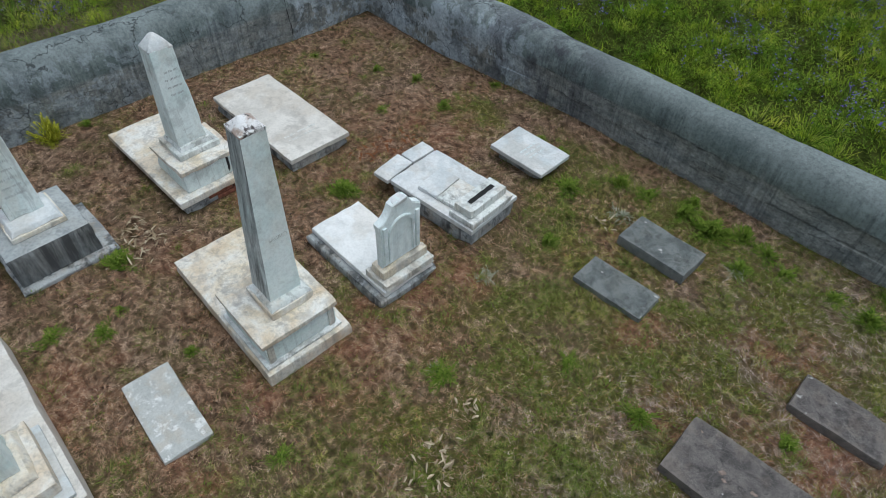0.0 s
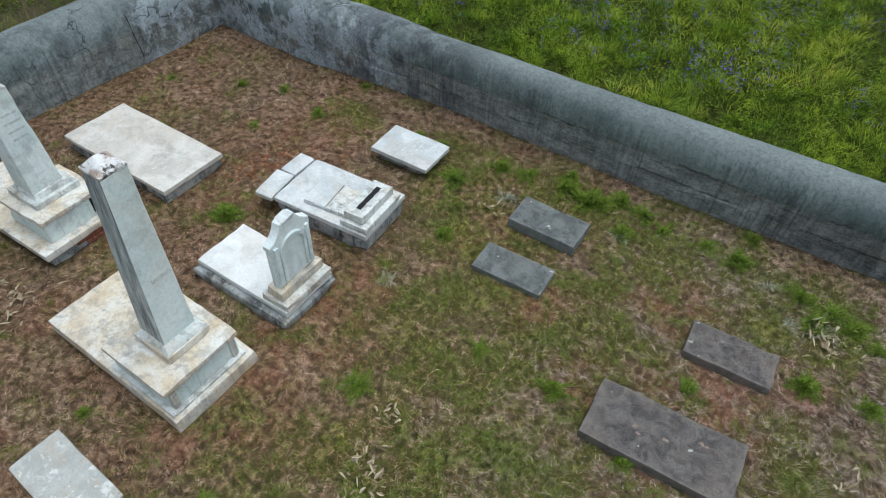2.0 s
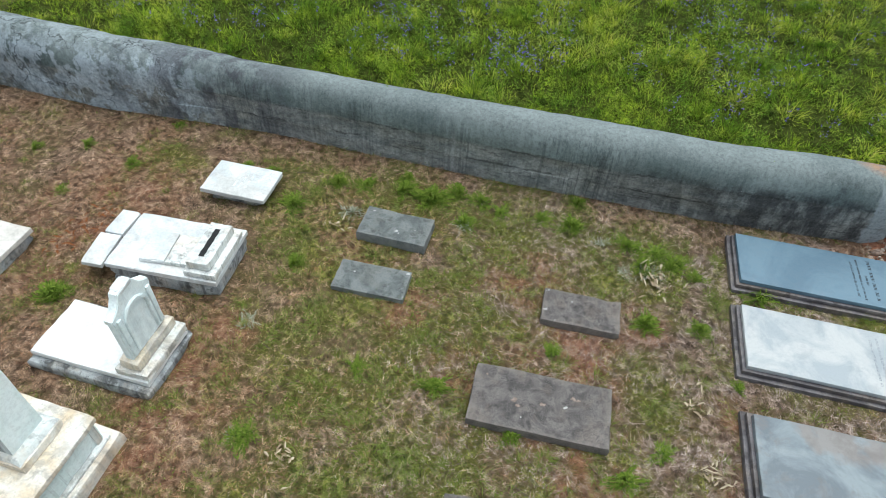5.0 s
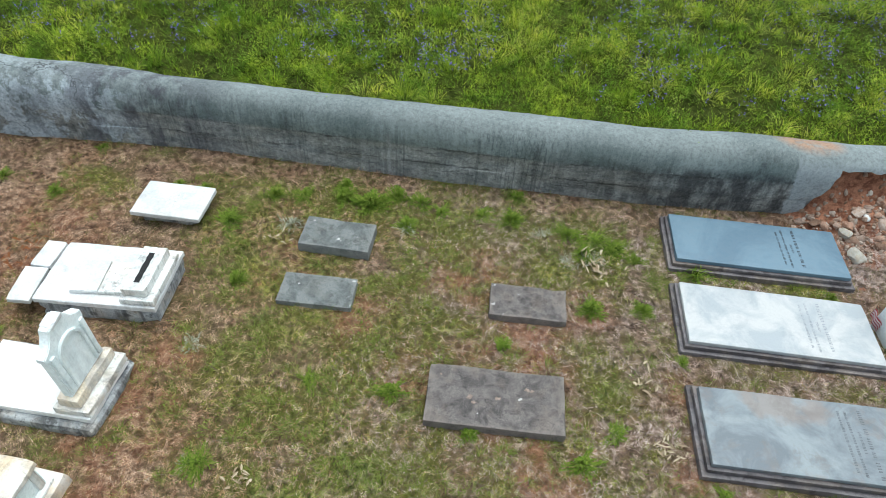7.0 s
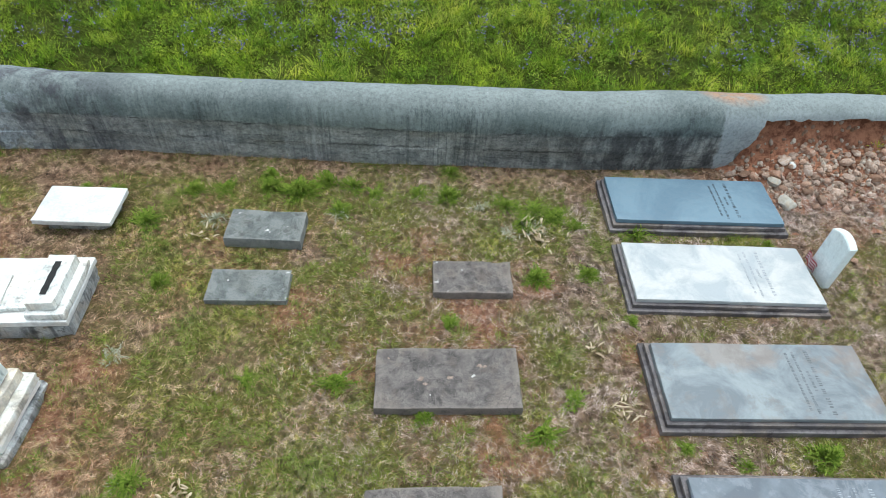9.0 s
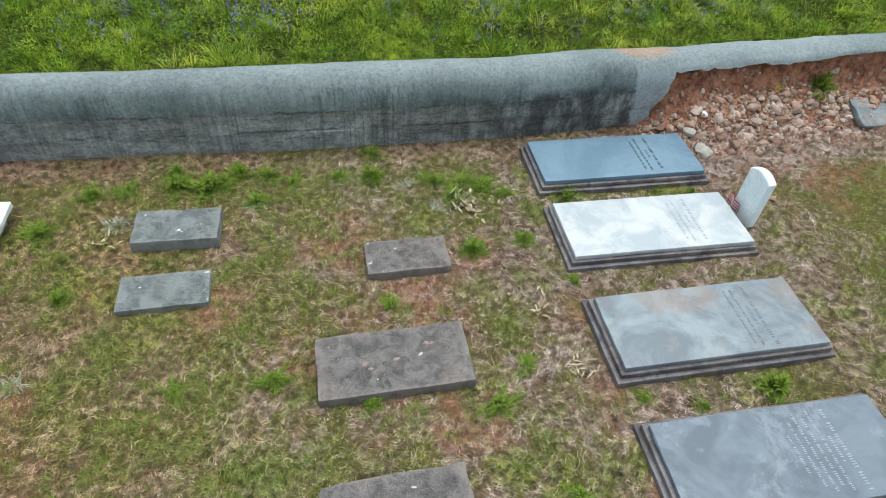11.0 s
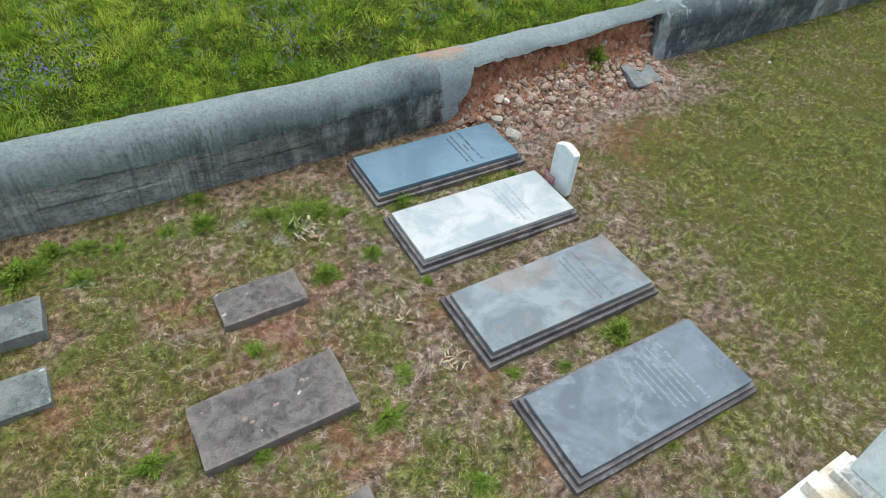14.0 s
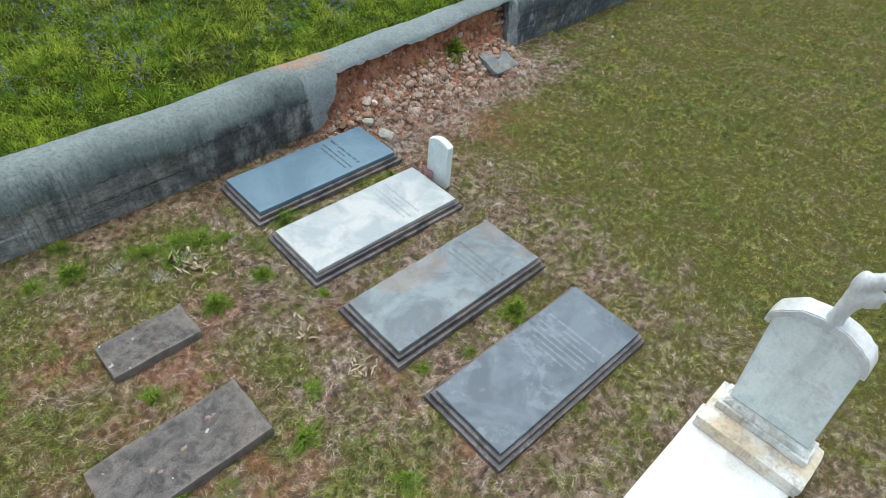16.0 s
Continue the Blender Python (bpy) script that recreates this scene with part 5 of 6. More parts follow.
# the rubble core of the wall: flat stones still lying in rough courses under the coping
for row in range(5):
    x = 5.35 + 0.12 * row
    while x < 6.72:
        size = rnd.uniform(0.10, 0.19)
        if rnd.random() < 0.78:
            d = 0.10 + 0.03 * row + rnd.uniform(-0.03, 0.03)
            s = new("stone", rnd.choice(STONES))
            s.parent = heap
            s.matrix_basis = pose(x, float(north(x)) + d, 0.26 + 0.085 * row + rnd.uniform(-0.015, 0.015), rnd.uniform(-8, 8), rnd.uniform(-8, 8), rnd.uniform(-15, 15)) @ Matrix.Diagonal((size, 0.8 * size, 0.62 * size, 1))
        x += 0.85 * size


def small_rubble(count):
    """The smaller stones between the large ones, too many to pick apart."""
    rr = np.random.default_rng(8)
    shape = bmesh.new()
    bmesh.ops.create_icosphere(shape, subdivisions=1, radius=0.5)
    base = np.array([v.co[:] for v in shape.verts])
    tri = np.array([[v.index for v in f.verts] for f in shape.faces])
    shape.free()
    verts, loops = [], []
    made = 0
    while made < count:
        x = rr.uniform(3.1, 6.95)
        d = rr.triangular(-0.85, -0.25, 0.26)
        if x < 3.4 and d > 0.05 or not clear_of_stones(np.array([x]), np.array([north(x) + d]), 0.03)[0]:
            continue
        size = rr.uniform(0.035, 0.085)
        turn = np.array(Euler(rr.uniform(0, 6.283, 3)).to_matrix())
        pts = base * (1 + rr.uniform(-0.22, 0.22, (len(base), 1))) * np.array([1, 0.75, 0.6]) * size @ turn.T
        y = float(north(x)) + d
        verts.append(pts + [x, y, float(bank_height(x, y)) + 0.1 * size])
        loops.append((tri + made * len(base)).ravel())
        made += 1
    me = mesh_from("rubble_gravel", np.concatenate(verts), np.concatenate(loops), np.full(made * len(tri), 3), M_STONE_SMALL, False)
    ob = new("rubble_gravel", me)
    ob.parent = heap
    tagged(ob, "small broken stones between the larger ones", kind="stuff")


small_rubble(1100)


def loose_stone(x, y, size, label, mat=None, seed=1):
    rr = random.Random(seed)
    me = STONES[seed % len(STONES)].copy()
    if mat:
        me.materials.clear()
        me.materials.append(mat)
    s = new("stone", me)
    s.matrix_world = pose(x, y, float(max(bank_height(x, y), ground_height(x, y))) + size * 0.2, rr.uniform(-20, 20), rr.uniform(-20, 20), rr.uniform(0, 360)) @ Matrix.Diagonal((size, size, size, 1))
    return tagged(s, label, "stone")


loose_stone(3.67, 6.20, 0.16, "large pale grey-white stone at the foot of the rubble", M_PALE_STONE, 3)
loose_stone(3.76, 5.90, 0.20, "large pale grey-white stone beside the blue ledger", M_PALE_STONE, 4)
loose_stone(3.88, 6.38, 0.10, "small white stone on the rubble", M_MARBLE_BRIGHT, 5)
loose_stone(6.61, 6.5, 0.16, "pale stone lying in dry grass", None, 6)
loose_stone(6.0, 6.05, 0.14, "pale stone lying in dry grass", None, 7)
loose_stone(4.25, 5.1, 0.10, "pale stone lying in dry grass", None, 8)
loose_stone(8.71, 6.53, 0.07, "small white stone lying on the lawn", M_MARBLE_BRIGHT, 2)
slab = part("fallen_plaster_slab", worn(0.58, 0.44, -0.04, 0.04, 0.02, 0.012, 0.03), M_SLAB, None)
tagged(slab, "fallen slab of grey wall stucco leaning on rubble", "rubble")
slab.matrix_world = pose(6.22, 6.62, 0.13, 20, 4, 14)


# ---- grass, stuff ----
def blades(name, x, y, z, length, width, azimuth, rise, mat, label, category, rng, curl=0.5, simple=False):
    """Tapered two-piece blades as one mesh. rise: 0 lies flat, 1 stands."""
    n = len(x)
    side = azimuth + np.pi / 2
    d = np.stack([np.cos(azimuth), np.sin(azimuth), np.zeros(n)], 1)
    s = np.stack([np.cos(side), np.sin(side), np.zeros(n)], 1) * (width / 2)[:, None]
    root = np.stack([x, y, z], 1)
    up = np.array([0, 0, 1.0])
    flat = np.sqrt(np.clip(1 - rise**2, 0, 1))
    mid = root + 0.5 * length[:, None] * (d * (flat * 0.8)[:, None] + up * np.maximum(rise, 0.05)[:, None])
    bent = np.clip(rise - curl * rng.random(n), -0.1, 1)
    fl2 = np.sqrt(np.clip(1 - bent**2, 0, 1))
    tip = mid + 0.5 * length[:, None] * (d * fl2[:, None] + up * bent[:, None])
    tip[:, 2] = np.maximum(tip[:, 2], z + 0.002)
    if simple:
        verts = np.stack([root - s, root + s, tip], 1).reshape(-1, 3)
        return tagged(new(name, mesh_from(name, verts, np.arange(3 * n), np.full(n, 3), mat, False)), label, category, kind="stuff")
    verts = np.stack([root - s, root + s, mid - s * 0.8, mid + s * 0.8, tip], 1).reshape(-1, 3)
    base = (np.arange(n) * 5)[:, None]
    loops = (base + np.array([[0, 1, 3, 2, 2, 3, 4]])).ravel()
    totals = np.tile([4, 3], n)
    ob = new(name, mesh_from(name, verts, loops, totals, mat))
    return tagged(ob, label, category, kind="stuff")


rng = np.random.default_rng(4)


def scatter(count, x0, x1, y0, y1, keep):
    x, y = rng.uniform(x0, x1, count), rng.uniform(y0, y1, count)
    ok = rng.random(count) < keep(x, y)
    return x[ok], y[ok]


# covers on a fine raster, for quick scattering
RX, RY, CELL = -13.0, -5.0, 0.04
rx, ry = np.meshgrid(np.arange(RX, 15.5, CELL), np.arange(RY, 15.0, CELL))
R_GREEN, R_CLAY, R_HEIGHT = greenness(rx, ry), clayness(rx, ry), ground_height(rx, ry)
R_OPEN = (beyond(rx, ry) < -0.02) & clear_of_stones(rx, ry, 0.0)
R_OUT = beyond(rx, ry)


def sample(raster, x, y):
    i = np.clip(((np.asarray(y) - RY) / CELL + 0.5).astype(int), 0, raster.shape[0] - 1)
    j = np.clip(((np.asarray(x) - RX) / CELL + 0.5).astype(int), 0, raster.shape[1] - 1)
    return raster[i, j]


def inside(x, y):
    return sample(R_OPEN, x, y)


x, y = scatter(2900000, -8.1, 14.5, -4.4, 8.2, lambda x, y: inside(x, y) * (0.25 + 0.75 * smooth(-2.6, -1.2, y)) * (1 - (0.68 + 0.24 * smooth(4.0, 5.5, x)) * sample(R_GREEN, x, y)) * (1 - 0.35 * sample(R_CLAY, x, y)) * (0.55 + 0.45 * smooth(0.32, 0.55, fbm(x, y, 2.1, 61))) * (0.5 + 0.5 * smooth(0.40, 0.56, fbm(x, y, 11, 62, 3))))
n = len(x)
lay = 6.283 * fbm(x, y, 1.6, 63) * 2 + rng.normal(0, 0.9, n)
bleached = x + 1.4 * (fbm(x, y, 1.2, 66) - 0.5) + rng.normal(0, 0.4, n) > -1.3
for name, pick, mt, words in (("dry_grass", ~bleached, M_STRAW, "matted dead straw-coloured grass"), ("bleached_grass", bleached, M_STRAW_PALE, "matted bleached pinkish-grey dead grass")):
    u, v, n = x[pick], y[pick], int(pick.sum())
    blades(name, u, v, sample(R_HEIGHT, u, v) + 0.004, rng.uniform(0.035, 0.10, n), rng.uniform(0.0016, 0.0032, n), lay[pick], rng.beta(1.1, 4.0, n), mt, words, "grass", rng, simple=True)
x, y = scatter(60000, 3.3, 8.0, 5.2, 7.5, lambda x, y: smooth(-0.25, -0.6, y - north(x) + 0.4 * (fbm(x, y, 2.0, 69) - 0.5)) * smooth(-1.35, -0.85, y - north(x) + 0.6 * (fbm(x, y, 1.6, 70) - 0.5)) * smooth(7.9, 6.6, x + 0.8 * (fbm(x, y, 1.6, 68) - 0.5)) * clear_of_stones(x, y))
n = len(x)
blades("spilled_straw", x, y, np.maximum(bank_height(x, y), sample(R_HEIGHT, x, y)) + 0.006, rng.uniform(0.05, 0.15, n), rng.uniform(0.002, 0.004, n), rng.uniform(0, 6.283, n), rng.beta(1.2, 4.0, n), M_STRAW_PALE, "dry straw lying over the foot of the rubble", "grass", rng)
x, y = scatter(90000, -7.9, 3.2, 4.6, 6.6, lambda x, y: smooth(-0.55, -0.15, sample(R_OUT, x, y)) * sample(R_OPEN, x, y) * (0.25 + 0.75 * smooth(0.4, 0.55, fbm(x, y, 1.9, 98))))
n = len(x)
blades("drifted_straw", x, y, sample(R_HEIGHT, x, y) + rng.uniform(0.0, 0.02, n), rng.uniform(0.05, 0.15, n), rng.uniform(0.002, 0.004, n), rng.uniform(0, 6.283, n), rng.beta(1.2, 5.0, n), M_STRAW, "pinkish dry straw drifted along the wall foot", "grass", rng)
cx, cy = rng.uniform(-7.6, 3.6, 2600), rng.uniform(-0.8, 6.2, 2600)
ok = (rng.random(2600) < 0.75 * sample(R_GREEN, cx, cy) ** 1.5) & sample(R_OPEN, cx, cy)
cx, cy = np.r_[cx[ok], -1.28, -1.2, -1.3, -1.05], np.r_[cy[ok], 4.25, 4.1, 4.0, 4.2]
size = rng.uniform(0.5, 1.3, len(cx))
k = np.repeat(np.arange(len(cx)), 46)
n = len(k)
a, r = rng.uniform(0, 6.283, n), 0.065 * size[k] * np.sqrt(rng.random(n))
x, y = cx[k] + r * np.cos(a), cy[k] + r * np.sin(a)
blades("grass_tufts", x, y, sample(R_HEIGHT, x, y), rng.uniform(0.04, 0.13, n) * size[k], rng.uniform(0.0022, 0.0045, n), a + rng.normal(0, 0.6, n), np.clip(0.85 - 5 * r + rng.normal(0, 0.15, n), 0.1, 1), M_TUFT, "longer green grass tufts in the turf", "grass", rng, 0.8)
x, y = scatter(420000, -8.1, 4.5, -2.2, 7.0, lambda x, y: inside(x, y) * np.clip(0.8 * sample(R_CLAY, x, y) + (0.18 + 0.7 * smooth(-0.8, -3.6, x)) * smooth(0.42, 0.58, fbm(x, y, 1.3, 65)), 0, 1))
n = len(x)
blades("leaf_litter", x, y, sample(R_HEIGHT, x, y) + 0.004, rng.uniform(0.02, 0.08, n), rng.uniform(0.002, 0.0055, n), rng.uniform(0, 6.283, n), rng.beta(1, 6, n), M_LITTER, "red-brown needles and leaf litter", "litter", rng, simple=True)
x, y = scatter(2000000, -8.1, 15.0, -4.4, 8.2, lambda x, y: inside(x, y) * (0.25 + 0.75 * smooth(-2.6, -1.2, y)) * sample(R_GREEN, x, y) ** 1.1 * (1 - 0.8 * sample(R_CLAY, x, y)) * (0.15 + 0.85 * smooth(0.38, 0.55, fbm(x, y, 9, 64, 3))))
n = len(x)
tall = 0.6 + 0.9 * smooth(0.45, 0.7, fbm(x, y, 2.7, 67))
blades("green_turf", x, y, sample(R_HEIGHT, x, y), rng.uniform(0.035, 0.105, n) * tall, rng.uniform(0.002, 0.004, n), rng.uniform(0, 6.283, n), rng.beta(2, 2.2, n), M_TURF, "short patchy green turf", "grass", rng, simple=True)


def meadow_band(count, depth):
    """Places outside the walls, denser in clumps."""
    x, y = rng.uniform(-11.5, 14, count), rng.uniform(-3, 14, count)
    out = sample(R_OUT, x, y)
    ok = (out > 0.47) & (out < depth) & (rng.random(count) < 0.3 + 0.7 * smooth(0.36, 0.6, fbm(x, y, 2.6, 71))) & (rng.random(count) < 1.2 - out / 14)
    return x[ok], y[ok]


def tufts(name, count, per, reach, length, mat, label, where):
    """Clumps of grass that fan out from their roots."""
    cx, cy = meadow_band(count, 7.5)
    ok = where(cx, cy)
    cx, cy = cx[ok], cy[ok]
    size = rng.uniform(0.5, 1.0, len(cx)) + 0.8 * smooth(0.52, 0.66, fbm(cx, cy, 1.7, 75)) * rng.random(len(cx))
    k = np.repeat(np.arange(len(cx)), per)
    n = len(k)
    a, r = rng.uniform(0, 6.283, n), reach * np.sqrt(rng.random(n)) * size[k]
    x, y = cx[k] + r * np.cos(a), cy[k] + r * np.sin(a)
    ok = sample(R_OUT, x, y) > 0.44
    x, y, k, a, r = x[ok], y[ok], k[ok], a[ok], r[ok]
    n = len(x)
    blades(name, x, y, sample(R_HEIGHT, x, y) - 0.01, rng.uniform(0.5, 1.1, n) * length * size[k], rng.uniform(0.0035, 0.007, n), a + rng.normal(0, 0.5, n), np.clip(0.97 - 0.5 * r / reach + rng.normal(0, 0.12, n), 0.1, 1), mat, label, "grass", rng, 0.9, simple=length < 0.25)


x, y = meadow_band(700000, 7.5)
n = len(x)
blades("meadow_thatch", x, y, sample(R_HEIGHT, x, y) - 0.005, rng.uniform(0.06, 0.16, n), rng.uniform(0.004, 0.008, n), rng.uniform(0, 6.283, n), rng.beta(3, 2, n), M_MEADOW, "low green grass under the meadow", "grass", rng, simple=True)
tufts("meadow_grass", 13000, 26, 0.10, 0.22, M_MEADOW, "tall bright green meadow grass", lambda x, y: x > -40)
tufts("pale_meadow_grass", 7000, 36, 0.11, 0.26, M_MEADOW_PALE, "yellow-green meadow grass in clumps", lambda x, y: fbm(x, y, 1.2, 73) > 0.5)
tufts("deep_meadow_grass", 9000, 30, 0.12, 0.16, M_MEADOW_DARK, "deep green meadow grass in the hollows", lambda x, y: fbm(x, y, 1.2, 74) > 0.47)
tufts("tall_meadow_grass", 1700, 80, 0.15, 0.31, M_MEADOW, "tall tufts of green meadow grass", lambda x, y: fbm(x, y, 1.0, 76) > 0.48)
x, y = scatter(110000, -11, -8.4, -3, 7, lambda x, y: (sample(R_OUT, x, y) > 0.45) * (1 - 0.9 * smooth(0.7, 1.5, sample(R_OUT, x, y))))
n = len(x)
blades("dry_brush", x, y, sample(R_HEIGHT, x, y), rng.uniform(0.1, 0.3, n), rng.uniform(0.003, 0.007, n), rng.uniform(0, 6.283, n), rng.beta(1.5, 3, n), M_BRUSH, "dry brown brush along the wall top", "brush", rng, simple=True)


def leafy(name, count, x, y, height, leaf, mat, label, category, wide=0.04):
    """Weeds as stalks of short broad leaves, all in one mesh."""
    m = len(x)
    k = np.repeat(np.arange(m), count)
    n = len(k)
    up = rng.random(n)
    hh = np.repeat(height, count)
    px = x[k] + rng.normal(0, wide, n) * (0.4 + up)
    py = y[k] + rng.normal(0, wide, n) * (0.4 + up)
    pz = sample(R_HEIGHT, x, y)[k] + up * hh
    return blades(name, px, py, pz, rng.uniform(0.6, 1.3, n) * leaf, rng.uniform(0.25, 0.45, n) * leaf, rng.uniform(0, 6.283, n), rng.uniform(0.0, 0.7, n), mat, label, category, rng, 0.6, simple=leaf < 0.03)


x, y = meadow_band(17000, 9.5)
pick = fbm(x, y, 1.5, 79) > 0.48
leafy("meadow_weeds", 34, x[pick], y[pick], rng.uniform(0.10, 0.30, pick.sum()), 0.028, M_MEADOW_LEAF, "leafy green meadow weeds", "weeds")
x, y = meadow_band(2600, 9.5)
pick = fbm(x, y, 1.1, 81) > 0.47
leafy("bushy_weeds", 120, x[pick], y[pick], rng.uniform(0.18, 0.42, pick.sum()), 0.034, M_MEADOW_LEAF, "bushy green meadow weeds standing above the grass", "weeds", 0.085)
x, y = meadow_band(800, 9.5)
leafy("pale_weeds", 44, x, y, rng.uniform(0.12, 0.3, len(x)), 0.032, M_PALE_WEED, "pale yellow-green leafy weeds", "weeds")
x, y = meadow_band(9000, 9.5)
pick = (fbm(x, y, 0.7, 91) > 0.44) & (sample(R_OUT, x, y) > 1.0) & (x < 6)
leafy("violet_flowers", 10, x[pick], y[pick], rng.uniform(0.26, 0.38, pick.sum()), 0.034, M_FLOWER, "small violet wildflowers scattered in the meadow", "flowers")


x, y = scatter(320, -7, 4.5, 0.0, 5.8, inside)
n = len(x)
blades("fallen_twigs", x, y, sample(R_HEIGHT, x, y) + 0.012, rng.uniform(0.1, 0.32, n), rng.uniform(0.004, 0.007, n), rng.uniform(0, 6.283, n), rng.uniform(0.0, 0.12, n), M_TWIG, "thin grey-brown twigs fallen on the grass", "twigs", rng, 0.1)
x, y = scatter(7000, -8, 8, -1.5, 7, lambda x, y: inside(x, y) * np.clip(0.04 + 0.5 * sample(R_GREEN, x, y) * smooth(0.45, 0.62, fbm(x, y, 2.4, 95)) + 0.9 * smooth(0.9, 0.3, -sample(R_OUT, x, y)) * smooth(0.42, 0.55, fbm(x, y, 1.6, 96)) * (x > -3.4) * (x < 0.6), 0, 1))
leafy("low_weeds", 11, x, y, rng.uniform(0.02, 0.08, len(x)), 0.026, M_WEED, "small green weeds spread through the thin grass", "weeds")


# ---- single weeds and fallen leaves ----
def leaf_into(bm, root, azimuth, rise, length, width, curl):
    """One folded leaf of three pairs and a tip."""
    d = Vector((math.cos(azimuth), math.sin(azimuth), 0))
    s = Vector((-d.y, d.x, 0))
    rows = []
    for k, w in enumerate((0.25, 1.0, 0.75)):
        u = k / 3
        c = root + d * length * u * math.cos(rise) + Vector((0, 0, length * (u * math.sin(rise) - curl * u * u)))
        lift = Vector((0, 0, 0.22 * width * w))
        rows.append([bm.verts.new(c - s * width * w / 2 + lift), bm.verts.new(c), bm.verts.new(c + s * width * w / 2 + lift)])
    tip = bm.verts.new(root + d * length * math.cos(rise) + Vector((0, 0, length * (math.sin(rise) - curl))))
    for p, q in zip(rows, rows[1:]):
        bm.faces.new((p[0], p[1], q[1], q[0]))
        bm.faces.new((p[1], p[2], q[2], q[1]))
    bm.faces.new((rows[2][0], rows[2][1], tip))
    bm.faces.new((rows[2][1], rows[2][2], tip))


def weed_mesh(seed, leaves, height, length, width):
    rr = random.Random(seed)
    bm = bmesh.new()
    for k in range(leaves):
        r = rr.random() ** 0.7
        a = rr.uniform(0, 6.283)
        lobe = 1.15 * max(0.25, 0.6 + 0.9 * noise.noise(Vector((1.6 * math.cos(a), 1.6 * math.sin(a), seed * 3.7))))
        root = Vector((lobe * r * math.cos(a), lobe * r * math.sin(a), height * rr.random() * (1 - 0.75 * r)))
        foot, side = Vector((0.25 * root.x, 0.25 * root.y, 0)), Vector((-math.sin(a), math.cos(a), 0)) * 0.012
        bm.faces.new([bm.verts.new(c) for c in (Vector((0, 0, -0.02)) - side, Vector((0, 0, -0.02)) + side, foot + side, foot - side)])
        bm.faces.new([bm.verts.new(c) for c in (foot - side, foot + side, root + side, root - side)])
        leaf_into(bm, root, a + rr.gauss(0, 0.7), rr.uniform(0.1, 1.0), length * rr.uniform(0.6, 1.2), width * rr.uniform(0.7, 1.2), rr.uniform(0.1, 0.5))
    me = bpy.data.meshes.new("weed")
    bm.to_mesh(me)
    bm.free()
    me.polygons.foreach_set("use_smooth", np.full(len(me.polygons), True))
    return me


LEAFY = [weed_mesh(k, 330, 0.8, 0.20, 0.055) for k in range(3)]
FERNY = [weed_mesh(20 + k, 260, 0.6, 0.28, 0.05) for k in range(2)]
BROAD = [weed_mesh(40 + k, 90, 0.3, 0.34, 0.06) for k in range(2)]
for meshes, mt in ((LEAFY, M_WEED), (FERNY, M_WEED), (BROAD, M_WEED_GREY)):
    for me in meshes:
        me.materials.append(mt)
# (x, y, size) of leafy, feathery and broad-leaved weeds
LEAFY_AT = [(-2.49, 5.24, 0.13), (-2.05, 5.31, 0.15), (-1.71, 5.29, 0.17), (-1.42, 5.47, 0.16), (-0.88, 5.37, 0.12), (0.79, 5.16, 0.13), (1.33, 5.20, 0.10), (1.43, 4.51, 0.10), (0.92, 4.38, 0.12), (0.11, 3.70, 0.10), (-0.78, 2.97, 0.12), (-4.63, 2.54, 0.16), (-2.09, 1.93, 0.12), (-2.07, 5.50, 0.15), (-1.67, 5.30, 0.18), (0.91, 4.37, 0.13), (1.42, 4.49, 0.10), (1.81, 3.96, 0.08), (0.96, 2.71, 0.13), (3.24, 2.78, 0.15), (-1.51, 2.88, 0.10), (1.43, 1.97, 0.12), (0.27, 3.17, 0.08)]
FERNY_AT = [(-3.13, 4.61, 0.16), (-2.83, 5.15, 0.14), (-3.67, 5.03, 0.10), (-5.22, 5.37, 0.10), (-5.27, 4.52, 0.10), (-3.97, 5.01, 0.10), (0.89, 5.39, 0.15), (1.08, 5.27, 0.14), (-1.15, 5.47, 0.14), (-0.07, 5.46, 0.16), (-0.41, 5.47, 0.13), (-1.21, 5.07, 0.15), (0.60, 5.41, 0.14), (1.12, 5.33, 0.14), (1.23, 3.06, 0.10), (2.11, 2.73, 0.08), (2.57, 2.64, 0.08), (-0.01, 2.73, 0.10), (0.66, 2.19, 0.12), (-2.16, 1.91, 0.10), (-0.07, 5.88, 0.13), (-4.32, -0.19, 0.10), (-3.66, 0.34, 0.08), (-2.30, 0.49, 0.10), (-4.58, 2.64, 0.10), (-3.55, 2.37, 0.07), (-3.11, 4.61, 0.10)]
BROAD_AT = [(1.46, 1.95, 0.11), (-2.19, 1.92, 0.10), (-2.72, 2.99, 0.13), (-2.45, 4.75, 0.2), (0.85, 5.1, 0.18), (0.6, 5.0, 0.15), (-1.2, 5.0, 0.14), (0.3, 5.35, 0.14)]
WESTERN = [(-2.67, 3.8, 0.15), (-4.67, 2.57, 0.18), (-5.06, 0.2, 0.22), (1.98, 5.16, 0.22), (3.38, 5.2, 0.12), (-4.55, -0.58, 0.16), (-4.48, 0.02, 0.1), (-7.38, 3.81, 0.1), (-6.54, 4.31, 0.12), (-5.69, 3.81, 0.12), (-5.38, 2.24, 0.1), (-5.62, 1.74, 0.1), (-7.6, 0.7, 0.12), (-4.53, 3.52, 0.1), (-6.0, 4.6, 0.12)]
WEEDS = [(u, v, 1.35 * w, 0) for u, v, w in LEAFY_AT] + [(u, v, 1.35 * w, 1) for u, v, w in FERNY_AT] + [(*w, 2) for w in BROAD_AT] + [(*w, i % 2) for i, w in enumerate(WESTERN)]
WEEDS = [w for w in WEEDS if clear_of_stones(np.array([w[0]]), np.array([w[1]]), 0.02)[0]]
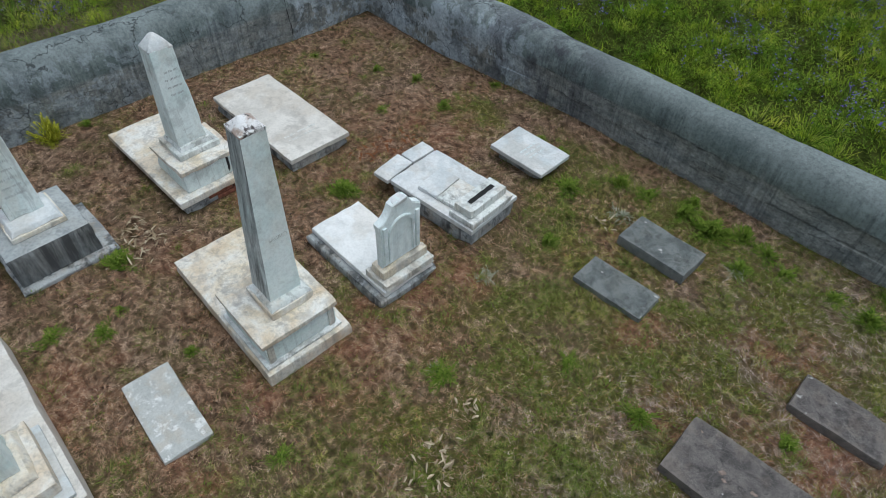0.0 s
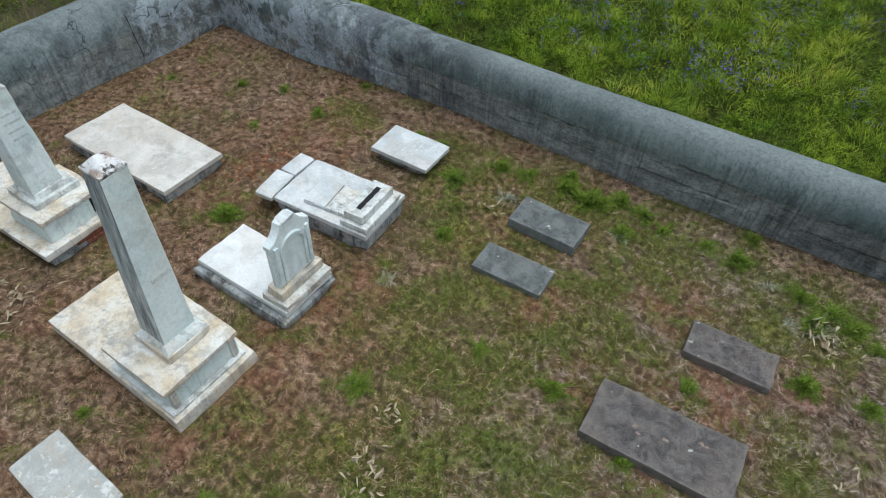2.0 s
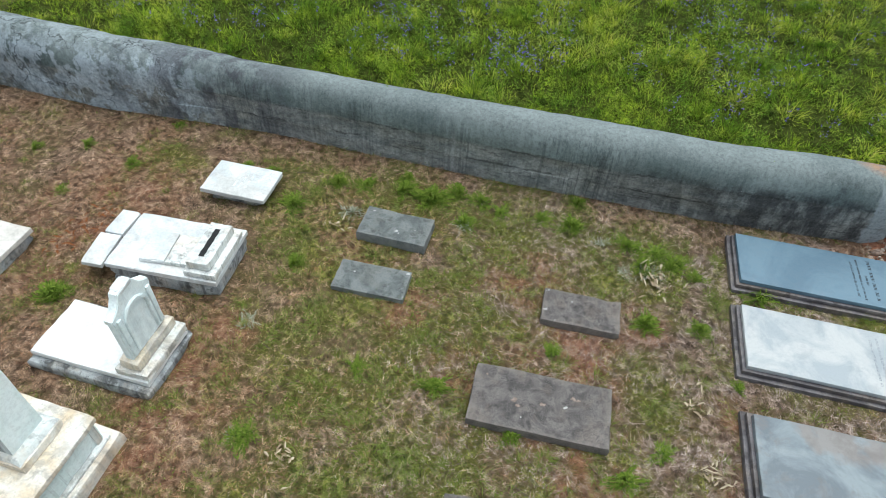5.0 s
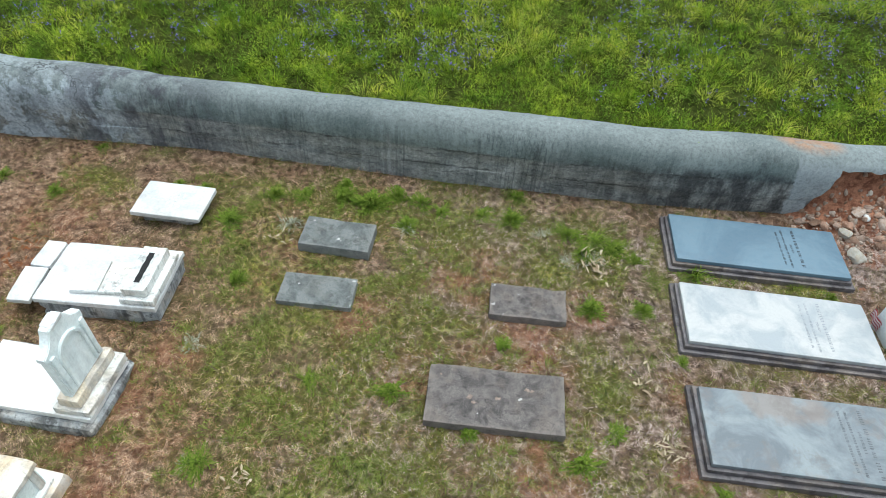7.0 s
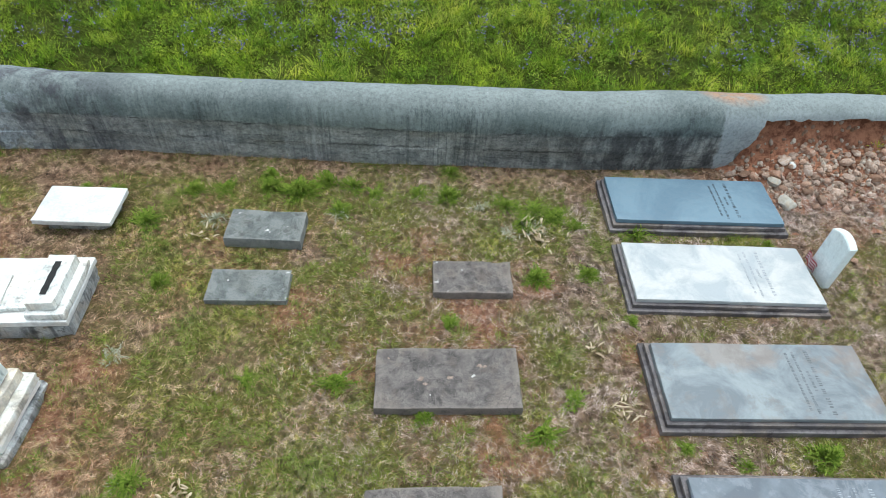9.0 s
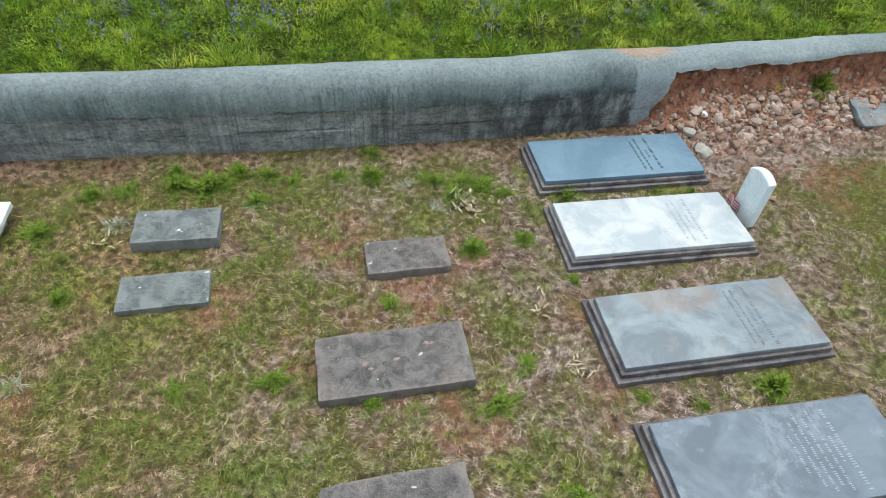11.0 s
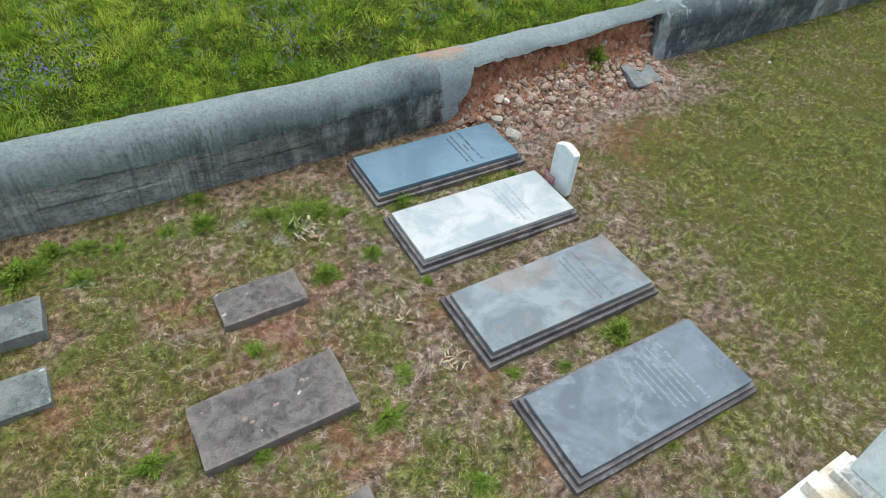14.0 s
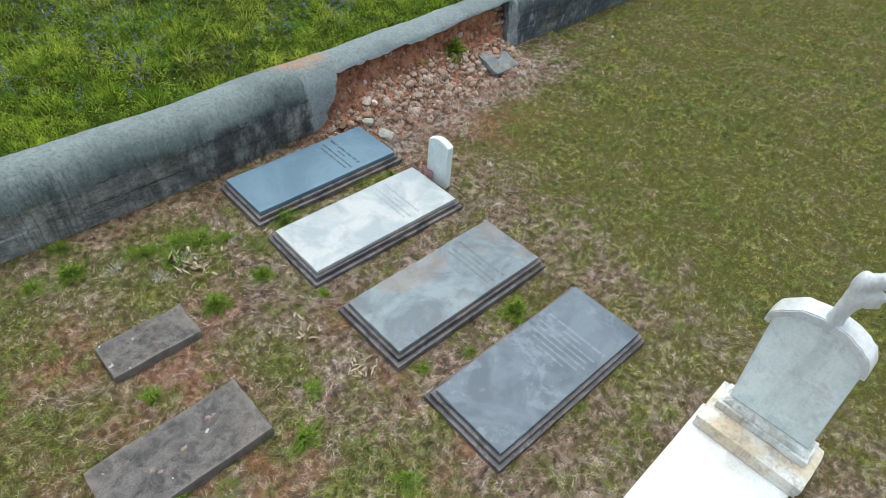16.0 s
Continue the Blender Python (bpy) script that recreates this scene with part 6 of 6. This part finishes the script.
for k, (wx, wy, size, form) in enumerate(WEEDS):
    w = new("weed", (LEAFY, FERNY, BROAD)[form][k % 2])
    w.matrix_world = pose(wx, wy, float(ground_height(wx, wy)) - 0.005, 0, 0, 47 * k) @ Matrix.Diagonal((size, size, size * (0.7 + 0.13 * (k % 4)), 1))
    tagged(w, ("bright green leafy weed in the thin grass", "feathery dark green weed in the thin grass", "grey-green broad-leaved weed in the thin grass")[form], "weed", "weeds in the grass")
bush = LEAFY[2].copy()
bush.materials.clear()
bush.materials.append(M_BUSH)
w = new("weed", bush)
w.matrix_world = pose(-7.55, 0.3, 0.0, 0, 0, 20) @ Matrix.Diagonal((0.26, 0.26, 0.5, 1))
tagged(w, "tall yellow-green weed against the stucco wall", "weed", "weeds in the grass")
fern = new("weed", FERNY[1])
fern.matrix_world = pose(5.55, float(north(5.55)) + 0.02, 0.33, 10, 0, 40) @ Matrix.Diagonal((0.3, 0.3, 0.35, 1))
tagged(fern, "green fern growing out of the broken wall", "weed", "weeds in the grass")


yellow = FERNY[0].copy()
yellow.materials.clear()
yellow.materials.append(M_BUSH)
w = new("weed", yellow)
w.matrix_world = pose(4.93, float(north(4.93)) + 0.02, 0.27, 15, 0, 10) @ Matrix.Diagonal((0.2, 0.2, 0.22, 1))
tagged(w, "yellow-green weed growing on the collapsed earth", "weed", "weeds in the grass")


def leaf_clump(x, y, count, spread_, seed, mat=None):
    rr = random.Random(seed)
    t = thing("dead_leaf_clump", x, y, 0, float(ground_height(x, y)), "curled pale dead leaves lying on the grass" if mat is None else "curled rust-brown dead leaves lying on bare clay", "dead leaves", "dead leaf clumps")
    for k in range(max(1, int(1.6 * count)) if count > 1 else 1):
        bm = bmesh.new()
        leaf_into(bm, Vector((rr.gauss(0, spread_), rr.gauss(0, spread_), rr.uniform(0.015, 0.05))), rr.uniform(0, 6.283), rr.uniform(-0.2, 0.8), rr.uniform(0.05, 0.11), rr.uniform(0.014, 0.03), rr.uniform(-0.5, 1.3))
        part("leaf", bm, mat or M_LEAF_DRY, t)


for k, (lx, ly, c, sp) in enumerate([(-1.58, 1.47, 11, 0.08), (-1.47, 1.22, 12, 0.09), (-1.71, 1.93, 9, 0.06), (0.97, 4.96, 20, 0.11), (1.64, 2.95, 12, 0.09), (1.45, 3.65, 7, 0.08), (-2.53, 4.5, 8, 0.08), (-5.26, 0.44, 56, 0.19), (0.14, 4.93, 1, 0.01)]):
    leaf_clump(lx, ly, c, sp, 300 + k)
for k, (lx, ly, c, sp) in enumerate([(-5.02, 3.46, 12, 0.10), (-5.05, 3.10, 9, 0.09), (-4.96, 3.70, 9, 0.09)]):
    leaf_clump(lx, ly, c, sp, 330 + k, M_LEAF_RUST)
